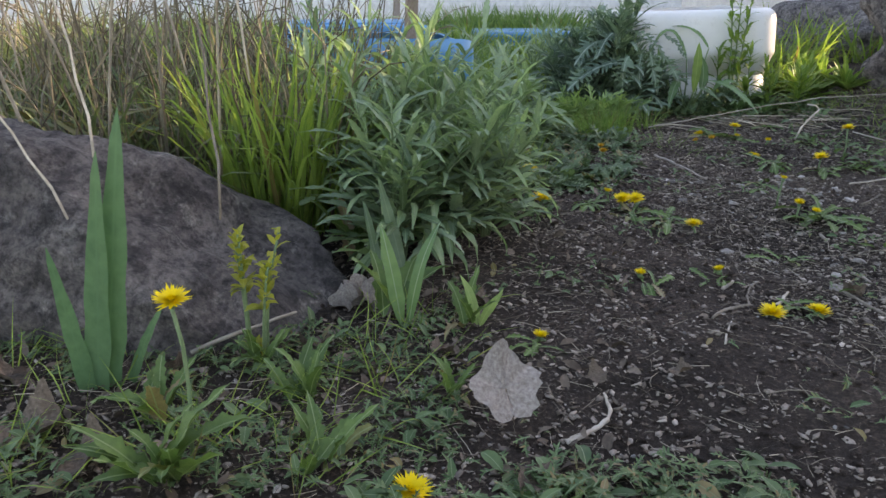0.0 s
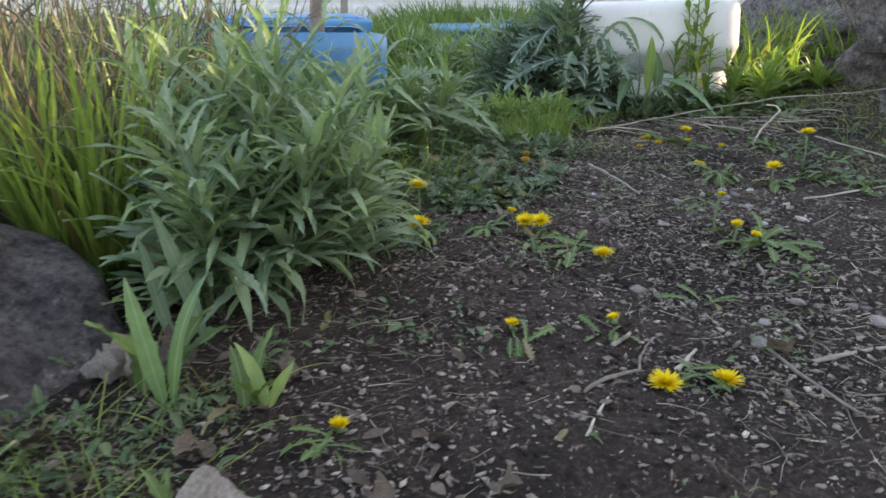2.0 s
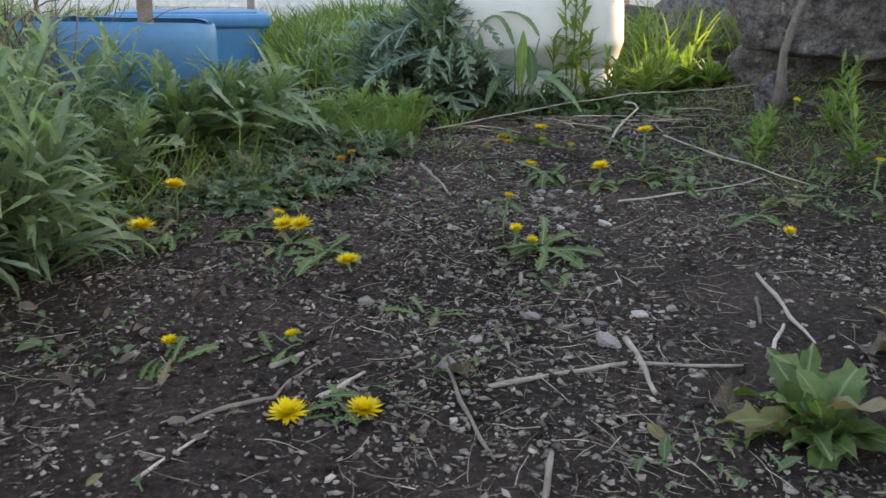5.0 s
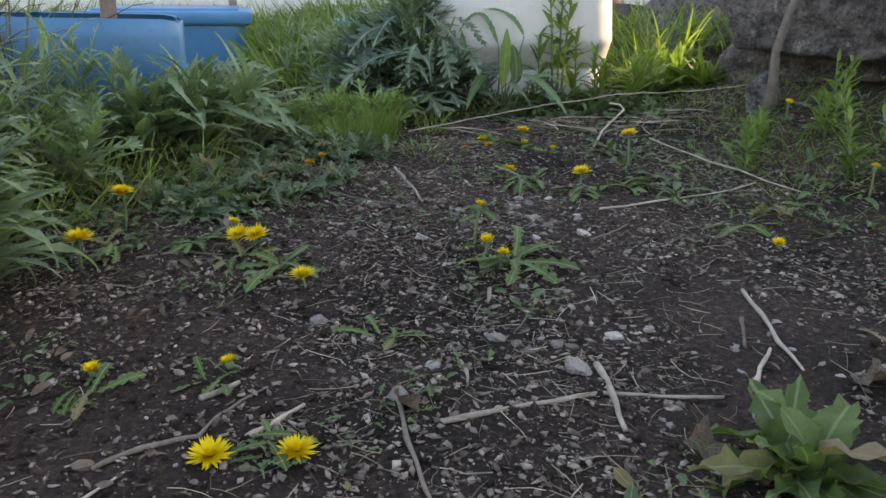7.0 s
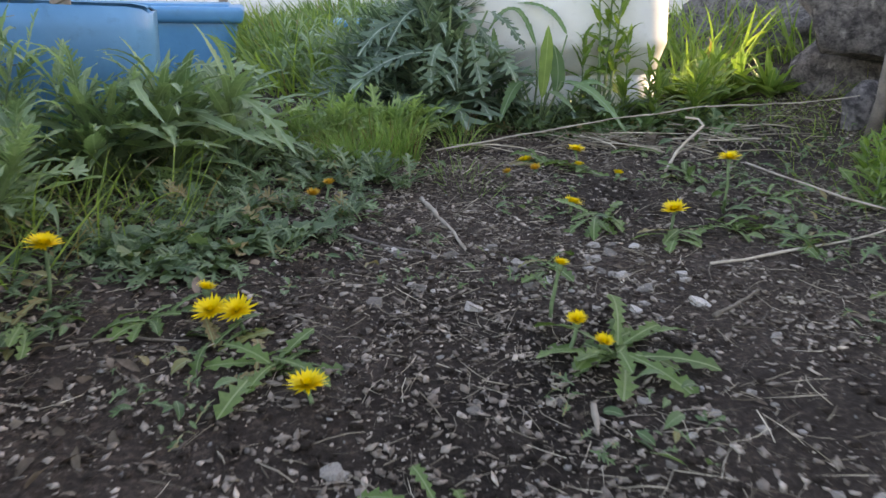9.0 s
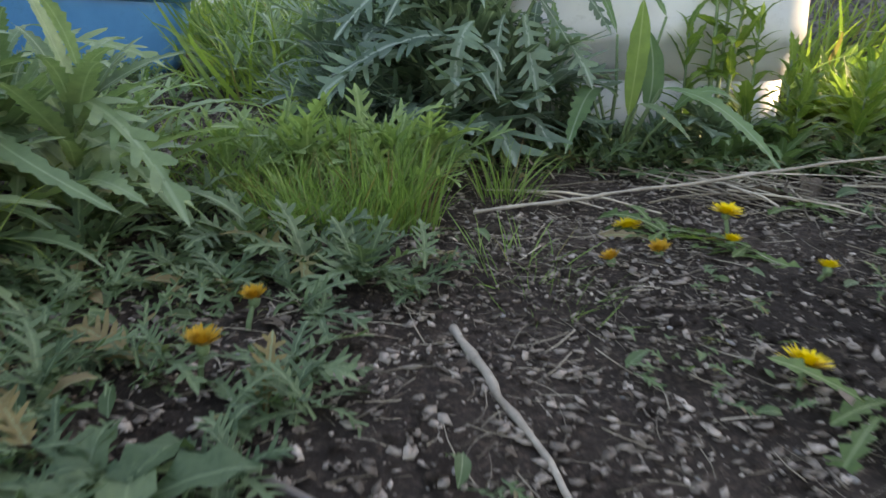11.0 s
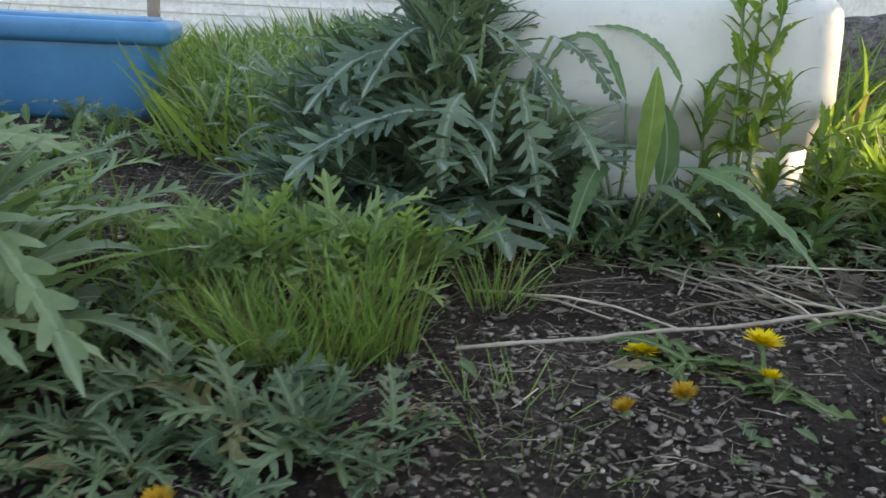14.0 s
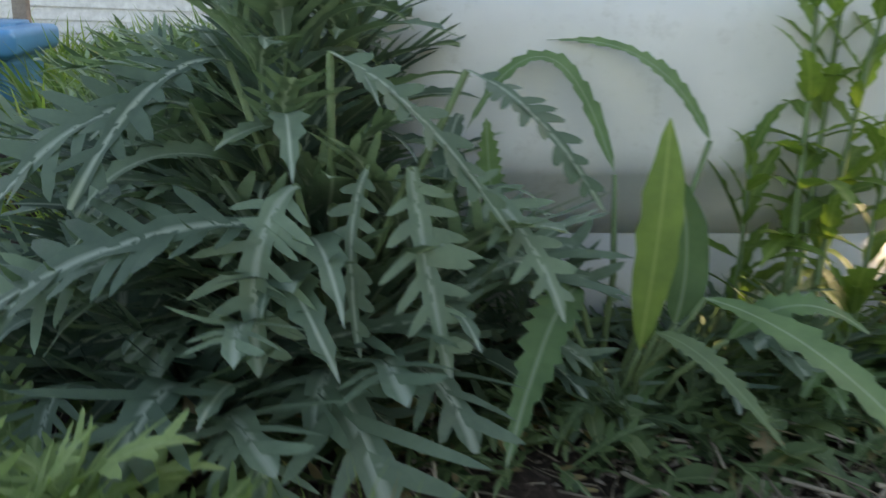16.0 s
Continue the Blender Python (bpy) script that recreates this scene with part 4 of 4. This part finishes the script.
stick(((0.76, 1.45), (0.83, 1.485), (0.89, 1.53), (0.93, 1.575), (0.955, 1.64), (0.96, 1.76)), 0.011, "curled bleached stem on the soil", crook=0.02)
stick(((-0.72, 2.08, 0.03), (-0.3, 2.28, 0.13)), 0.010, "thin pale stick leaning on the rock", crook=0.03)
stick(((1.95, 5.5), (2.5, 5.22)), 0.009, "thin dark reddish twig on the soil", M_BARK)
t = tube([(0, 0, 0), (0.02, -0.03, 0.3), (-0.02, -0.08, 0.6), (0.03, -0.1, 0.9), (0.12, -0.16, 1.25), (0.2, -0.2, 1.6)], 0.045, 0.03, 8, 0.12, 2)
thing("branch", pose(5.50, 7.05, ground_z(5.5, 7.0) - 0.03), "bare grey branch standing up before the boulder", "branch", data=mesh_of("branch", t[0], t[1], t[2], M_BARK))
STONES = [rock_mesh("stone", (1, 0.75, 0.45), s, M_STONE, cuts=[((0.3, 0.1, 1), 0.5), ((1, 0.4 - 0.1 * s, 0), 0.55), ((-0.6, -1, 0.2), 0.6), ((-1, 0.5, 0.3), 0.6)], rough=0.5, sub=2, shade=False) for s in range(11, 17)]
spots = [(2.88, 3.42, 0.05), (3.15, 3.17, 0.075), (3.11, 3.35, 0.045), (2.15, 3.62, 0.05), (2.62, 3.2, 0.04), (3.0, 3.3, 0.04), (2.95, 3.36, 0.035), (2.72, 3.5, 0.03), (3.35, 3.4, 0.045), (3.5, 3.45, 0.04), (2.5, 2.95, 0.06)]
spots += [(U(2.0, 4.4), U(2.7, 4.4), U(0.014, 0.034)) for i in range(60)]
loose = random.Random(77)
spots += [(loose.uniform(2.2, 3.5), loose.uniform(4.6, 5.35), 0.018 + 0.04 * loose.random() ** 2) for i in range(70)]
for x, y, s in spots:
    thing("stone", Matrix.Translation((x, y, ground_z(x, y) + s * 0.05)) @ leafpose(U(0, 360), U(-18, 18), U(-18, 18), s), "small pale angular stone in the soil", "stone", "stones on the path", data=rng.choice(STONES))


def maple_leaf(seed, mat, curl):
    """A dead lobed leaf: five pointed lobes round a centre, curled at the edges, with raised veins."""
    r = random.Random(seed)
    rim = []
    for k, (ang, rad) in enumerate(((-98, 0.25), (-80, 0.5), (-62, 0.74), (-52, 0.66), (-40, 0.72), (-26, 0.5), (-12, 0.7), (-4, 0.82), (4, 0.80), (10, 1.0), (18, 0.84), (26, 0.86), (36, 0.62), (46, 0.56), (56, 0.66), (64, 0.86), (72, 0.84), (80, 1.0), (90, 1.16),
                                    (100, 1.0), (108, 0.84), (116, 0.86), (124, 0.66), (134, 0.56), (144, 0.62), (154, 0.86), (162, 0.84), (170, 1.0), (176, 0.80), (184, 0.82), (192, 0.7), (206, 0.5), (220, 0.72), (232, 0.66), (242, 0.74), (260, 0.5), (278, 0.25))):
        rim.append((radians(ang), (0.5 * rad + 0.4) * r.uniform(0.95, 1.04)))
    verts, faces = [(0, -0.05, 0)], []
    rings = (0.35, 0.7, 1.0)
    for q in rings:
        for a, rad in rim:
            d = rad * q
            z = curl * d * d * (0.5 + 0.5 * math.sin(3 * a + seed)) + 0.05 * math.sin(9 * a) * q + 0.012 * r.uniform(-1, 1) * q
            verts.append((d * math.cos(a), d * math.sin(a) - 0.05, z))
    m = len(rim)
    for j in range(m):
        faces.append((0, 1 + j, 1 + (j + 1) % m))
        for i in range(2):
            faces.append((1 + i * m + j, 1 + (i + 1) * m + j, 1 + (i + 1) * m + (j + 1) % m, 1 + i * m + (j + 1) % m))
    return verts, faces, mat


v, f, mm = maple_leaf(3, M_DEAD, 0.35)
bleached = thing("dead_leaf", Matrix.Translation((0.55, 1.56, 0.165)) @ leafpose(22, 52, 6, 0.172), "bleached grey dead maple leaf tilted up from the ground", "leaf")
part("blade", mesh_of("dead_leaf", v, f, None, mm), bleached)
for ang, ln in ((90, 0.9), (12, 0.82), (168, 0.82), (55, 0.62), (125, 0.62), (-40, 0.55), (220, 0.55)):
    c, s = math.cos(radians(ang)), math.sin(radians(ang))
    t = tube([(k * ln * c, k * ln * s - 0.05, 0.35 * (k * ln) ** 2 * (0.5 + 0.5 * math.sin(3 * radians(ang) + 3)) + 0.05 * math.sin(9 * radians(ang)) * k + 0.004) for k in (0, 0.25, 0.5, 0.75, 0.92)], 0.010, 0.004, 5)
    part("vein", mesh_of("leaf_vein", t[0], t[1], t[2], M_DEAD), bleached)
t = tube([(0, -0.05, 0.0), (0.02, -0.4, -0.05), (0.1, -0.75, -0.2)], 0.02, 0.014, 5)
part("stalk", mesh_of("leaf_stalk", t[0], t[1], t[2], M_BROWN), bleached)
DEADS = [mesh_of("dead_leaf", *maple_leaf(s, M_BROWN, 0.9)[:2], None, M_DEAD if s == 5 else M_BROWN) for s in (5, 6, 7, 9)]
for x, y, s, tl in ((0.02, 2.62, 0.13, 62), (-0.06, 2.66, 0.14, 75), (0.06, 2.55, 0.1, 50), (-0.1, 2.6, 0.12, 55), (0.1, 2.75, 0.1, 20), (-1.1, 1.5, 0.15, 10), (-0.85, 1.35, 0.12, 15), (-0.75, 1.95, 0.1, 60), (-1.4, 1.9, 0.12, 20), (3.4, 2.55, 0.08, 25), (0.6, 1.2, 0.08, 20),
                    (2.52, 2.85, 0.07, 50), (4.1, 2.9, 0.09, 20), (0.35, 2.1, 0.08, 15), (1.3, 1.9, 0.06, 20), (0.95, 1.85, 0.06, 15), (3.9, 7.5, 0.1, 20), (4.2, 7.7, 0.09, 40), (0.55, 2.6, 0.08, 15), (-0.2, 2.15, 0.09, 25)):
    thing("dead_leaf", Matrix.Translation((x, y, ground_z(x, y) + 0.03)) @ leafpose(U(0, 360), tl, U(-15, 15), s), "curled brown dead leaf on the ground", "leaf", "dead leaves", data=DEADS[0] if -0.15 < x < 0.08 and 2.5 < y < 2.7 else rng.choice(DEADS[1:]))


# ---- grass and litter ----
G_BLADES = [blade(1.0, 0.011, "grass", b, 5 * b, 5, 0.3, 0) for b in (8, 20, 35, 50, 75)]
G_WIDE = [blade(1.0, 0.022, "grass", b, 5 * b, 6, 0.3, 0) for b in (15, 30, 50, 75, 100)]
G_FINE = [blade(1.0, 0.012, "grass", b, 7 * b, 5, 0.3, 0) for b in (10, 25, 45, 70)]


def tuft(spec, shapes, mat, name, label, cat="grass"):
    """Grass in round clumps: x, y, radius, blades, shortest, longest, spread."""
    st = Stuff()
    for x, y, rad, n, lo, hi, spread in spec:
        for i in range(n):
            a, d = U(0, 2 * math.pi), rad * math.sqrt(U(0, 1))
            px, py = x + d * math.cos(a), y + d * math.sin(a)
            st.add(rng.choice(shapes), leafpose(math.degrees(a) - 90 + U(-60, 60), 90 - U(0, spread) - 0.7 * spread * d / rad, U(-90, 90), U(lo, hi), (px, py, ground_z(px, py) - 0.01)))
    return st.make(name, mat, label, cat)


tuft(((2.08, 6.93, 0.2, 330, 0.14, 0.36, 22), (1.88, 6.95, 0.17, 220, 0.14, 0.33, 26), (2.28, 7.0, 0.12, 100, 0.2, 0.44, 14), (2.2, 7.1, 0.12, 70, 0.25, 0.46, 16), (1.75, 7.15, 0.16, 130, 0.15, 0.34, 26), (2.62, 6.6, 0.2, 45, 0.1, 0.24, 40), (2.7, 7.45, 0.12, 80, 0.15, 0.36, 25),
      (2.7, 6.3, 0.18, 35, 0.08, 0.18, 40), (1.6, 7.3, 0.2, 120, 0.2, 0.35, 35)), G_FINE, M_TUFT, "grass_tuft", "tuft of fine green grass at the path's edge")
tuft(((-0.62, 3.85, 0.32, 190, 0.7, 1.55, 12), (-0.35, 4.0, 0.25, 40, 0.7, 1.3, 16), (-0.6, 5.0, 0.7, 60, 0.6, 1.2, 22)), G_BLADES, M_GRASS, "tall_grass", "tall yellow-green grass behind the rock")
tuft(((-1.4, 4.2, 0.5, 170, 0.7, 1.4, 26), (-2.2, 4.2, 0.6, 200, 0.7, 1.5, 28), (-0.9, 4.8, 0.7, 200, 0.6, 1.3, 26), (-1.9, 5.4, 0.9, 260, 0.7, 1.5, 28), (-3.0, 5.2, 1.0, 260, 0.8, 1.6, 28), (-0.2, 5.0, 0.5, 80, 0.5, 1.0, 26)),
     G_BLADES + G_WIDE[2:], M_OLD, "old_grass", "tangled half-dry grass behind the rock")
tuft([(U(-5.5, -1.2), U(6.6, 9.5), 0.6, 90, 0.8, 1.6, 25) for i in range(26)], G_BLADES + G_WIDE[2:], M_OLD, "high_grass", "high half-dry grass left of the barrel")
back = []
for i in range(120):
    x, y = U(-7, 7.5), U(10.2, 18.5)
    if -2.0 < x < 0.5 and y < 13.3:
        continue
    back.append((x, y, 0.6, 80, 0.45, 1.0, 28))
for x, y in ((0.95, 11.2), (1.4, 11.6), (1.9, 11.0), (1.0, 12.2), (1.7, 12.4), (2.3, 11.6), (0.75, 11.9)):
    back.append((x, y, 0.4, 110, 0.25, 0.55, 30))
tuft(back, G_WIDE, M_GRASS, "meadow_grass", "long green grass round the tubs")
deep = random.Random(31)
tuft([(deep.uniform(0.7, 1.0), deep.uniform(11.4, 14.0), 0.2, 70, 0.5, 1.0, 25) for i in range(10)] + [(deep.uniform(0.7, 3.2), deep.uniform(14.7, 16.5), 0.4, 130, 0.7, 1.2, 26) for i in range(26)], G_WIDE, M_MEAD, "lush_grass", "dense dark green long grass between the tote and the tub")
low = []
for i in range(150):
    x, y = U(-3.5, 1.4), U(4.2, 10.0)
    if not (x > -1.9 and y > 8.4) and x < 0.9 + 0.12 * (y - 4):
        low.append((x, y, 0.3, 26, 0.2, 0.55, 35))
for i in range(50):
    low.append((U(4.8, 6.4), U(4.6, 8.6), 0.3, 20, 0.1, 0.3, 45))
for i in range(40):
    low.append((U(1.75, 3.4), U(8.9, 10.5), 0.3, 25, 0.3, 0.7, 35))
for i in range(40):
    low.append((U(-1.7, 0.35), U(0.9, 2.4), 0.18, 9, 0.15, 0.38, 45))
tuft(low, G_BLADES, M_GRASS, "rough_grass", "rough grass between the weeds")

S_LEAF = [blade(1.0, 0.2, "lobed", b, b, 4, 0.25, 0.05) for b in (30, 60, 90)] * 2 + [blade(1.0, 0.19, "oval", b, b, 5, 0.35, 0.15) for b in (20, 60)]
cov = Stuff()


def cover(n, xs, ys, keep, size, pitch=(0, 60)):
    for i in range(n):
        x, y = U(*xs), U(*ys)
        if keep(x, y):
            cov.add(rng.choice(S_LEAF), leafpose(U(0, 360), U(*pitch), U(-30, 30), U(*size), (x, y, ground_z(x, y) + U(0, 0.05))))


cover(5200, (-2.0, 1.1), (0.6, 2.7), lambda x, y: x < 0.55 + 0.5 * noise.noise((x * 3, y * 3, 1)) and noise.noise((x * 2.6, y * 2.6, 5)) > -0.08, (0.035, 0.10))
cover(3600, (0.2, 2.5), (3.8, 7.2), lambda x, y: x < 0.95 + 0.38 * (y - 4.0) + 0.4 * noise.noise((x * 2, y * 2, 2)), (0.04, 0.115))
cover(800, (4.0, 6.5), (4.4, 8.6), lambda x, y: noise.noise((x * 2, y * 2, 4)) > -0.05, (0.06, 0.16))
cover(900, (2.0, 5.0), (7.9, 8.9), lambda x, y: True, (0.1, 0.25))
cover(3800, (0.4, 4.9), (0.7, 6.9), lambda x, y: noise.noise((x * 1.5, y * 1.5, 9)) > 0.22, (0.03, 0.10), (0, 40))
cover(700, (0.5, 1.4), (0.6, 1.3), lambda x, y: True, (0.05, 0.12), (0, 40))
cov.make("ground_cover", M_COVER, "small mixed leaves creeping over the soil", "ground cover")

bw = Stuff()
for i in range(2600):
    x, y = U(-6, 3.3), U(9.3, 16)
    if (0.5 < x < 1.6 and 8.4 < y < 9.6) or (-2.1 < x < 0.6 and 10.9 < y < 13.3):
        continue
    bw.add(blade(1.0, 0.13, "lance", U(20, 80), i % 7, 4), leafpose(U(0, 360), U(15, 80), U(-20, 20), U(0.25, 0.5) * (0.6 if -2.1 < x < 0.9 and y < 11 else 1.0), (x, y, ground_z(x, y) + U(0, 0.35) * (0.2 if -2.1 < x < 0.9 and y < 11 else 1.0))))
bw.make("undergrowth", M_BACK, "dense leafy undergrowth behind the tubs", "undergrowth")

# straw, chips, pebbles
S_STRAW = [tube(bent((-0.5, 0, 0), (0.5, 0, 0), 3, 0.12, s), 0.011, 0.006, 4) for s in range(6)]


def chip(seed):
    """A thin uneven flake."""
    r = random.Random(seed)
    n = 4 + seed % 2
    ring = [(math.cos(6.28 * k / n) * 0.5 * r.uniform(0.6, 1.1), math.sin(6.28 * k / n) * 0.28 * r.uniform(0.5, 1.3)) for k in range(n)]
    v = [(x, y, r.uniform(-0.04, 0.08)) for x, y in ring] + [(x * 0.9, y * 0.9, -0.07) for x, y in ring]
    f = [tuple(range(n)), tuple(range(2 * n - 1, n - 1, -1))] + [(k, n + k, n + (k + 1) % n, (k + 1) % n) for k in range(n)]
    return np.array(v), f, np.full((2 * n, 2), 0.5)


S_CHIP = [chip(s) for s in range(8)]


def pebble(seed):
    r = random.Random(seed)
    bm = bmesh.new()
    bmesh.ops.create_icosphere(bm, subdivisions=1, radius=0.5)
    for v in bm.verts:
        v.co = Vector((v.co.x, v.co.y * 0.75, v.co.z * 0.5)) * r.uniform(0.75, 1.15)
    out = np.array([tuple(v.co) for v in bm.verts]), [tuple(v.index for v in f.verts) for f in bm.faces], np.full((len(bm.verts), 2), 0.5)
    bm.free()
    return out


S_PEB = [pebble(s) for s in range(6)]


def strew(n, shapes, size, mat, name, label, cat, tilt=8, ys=(0.3, 10.3), left=-1.9):
    st = Stuff()
    while n > 0:
        x, y = U(left, 6.0), U(*ys)
        dens = 0.3 + 0.5 * math.exp(-((x - 2.6) / 1.1) ** 2 - ((y - 4.8) / 1.8) ** 2) + 0.9 * noise.noise((x * 0.9, y * 0.9, len(name))) + 0.5 * noise.noise((x * 3, y * 3, len(name)))
        if U(0, 1) > dens + 0.25:
            continue
        n -= 1
        s = U(0, 1) ** 3.5
        st.add(rng.choice(shapes), leafpose(U(0, 360), U(-tilt, tilt), U(-20, 20), size[0] + (size[1] - size[0]) * s, (x, y, ground_z(x, y) + U(0.002, 0.012))))
    st.make(name, mat, label, cat)


strew(20000, S_STRAW, (0.025, 0.2), M_DRY, "straw", "dry broken straw and grass stalks on the soil", "straw", 12)
strew(76000, S_CHIP, (0.012, 0.06), M_CHIP, "wood_chips", "grey wood chips and bark crumbs on the soil", "wood chips", 25)
strew(2200, S_PEB, (0.007, 0.03), M_PEB, "gravel", "small grey pebbles in the soil", "gravel")
strew(15000, S_PEB, (0.012, 0.05), M_SOIL, "soil_crumbs", "dark crumbs of loose soil", "soil", 30)
strew(4200, S_LEAF, (0.03, 0.085), M_BROWN, "leaf_litter", "crumbled brown leaf litter", "leaf litter", 30)

st = Stuff()
for i in range(3000):
    y = U(0.6, 5.5)
    x = U(-1.8, 0.75 + 0.22 * y) + 0.25 * noise.noise((y * 2, 0, 0))
    st.add(rng.choice(S_LEAF[5:] + S_STRAW), leafpose(U(0, 360), U(-30, 45), U(-60, 60), U(0.025, 0.1), (x, y, ground_z(x, y) + U(0.0, 0.03))))
st.make("dry_leaf_litter", M_BROWN, "dry brown leaf litter along the weeds", "leaf litter")

# dry stalks: a heap before the tub and standing stems behind the rock
st = Stuff()
for i in range(160):
    x, y = rng.gauss(4.3, 0.6), rng.gauss(7.65, 0.36)
    st.add(rng.choice(S_STRAW), leafpose(U(-60, 120), U(-16, 20), 0, U(0.15, 0.6), (x, y, ground_z(x, y) + U(0.01, 0.07))))
st.make("straw_heap", M_DRY, "loose heap of pale dry stalks by the weeds", "straw")
st = Stuff()
for i in range(620):
    x, y = U(-3.4, 0.0), U(3.75, 6.6)
    h, a = U(0.8, 1.9), U(0, 6.28)
    o = h * U(0.1, 0.55)
    pts = [(x + math.cos(a) * o * k * k, y + math.sin(a) * o * k * k, h * (k - 0.25 * k ** 4) if o > 0.35 * h else h * k) for k in (0, 0.25, 0.5, 0.75, 0.9, 1.0)]
    st.add(tube(pts, U(0.006, 0.01), 0.003, 4), Matrix.Identity(4))
st.make("dry_stalks", M_STALK, "tall dry grass stalks arching over the rock", "grass")
st = Stuff()
for x, y, dx, dy, h in ((-1.9, 2.9, 0.5, -0.45, 1.5), (-1.5, 3.4, 0.7, -0.7, 1.6), (-1.2, 3.5, 0.35, -0.8, 1.6), (-2.1, 3.0, 0.9, -0.5, 1.35), (-0.9, 3.5, 0.4, -0.9, 1.55), (-1.75, 3.2, -0.2, -0.9, 1.5), (-2.3, 3.3, 0.8, -0.9, 1.6)):
    pts = [(x + dx * k, y + dy * k, 0.45 + h * math.sin(2.6 * k) * 0.8) for k in (0, 0.15, 0.3, 0.45, 0.6, 0.75, 0.88, 1.0)]
    st.add(tube(pts, 0.009, 0.005, 5, 0.2, int(x * 10)), Matrix.Identity(4))
for a, b, c in (((-1.0, 3.2, 1.75), (-0.78, 2.82, 1.36), (-0.57, 2.16, 0.6)), ((-1.45, 2.9, 1.7), (-1.31, 2.63, 1.38), (-1.03, 2.14, 0.86)), ((-2.0, 2.9, 1.3), (-1.6, 2.5, 1.0), (-1.15, 2.1, 0.62))):
    st.add(tube(bent(a, b, 3, 0.06, 3)[:-1] + bent(b, c, 4, 0.06, 5), 0.009, 0.005, 5, 0.2, 4), Matrix.Identity(4))
st.make("bleached_stalks", M_DRY, "long bleached stalks drooping over the rock", "grass")
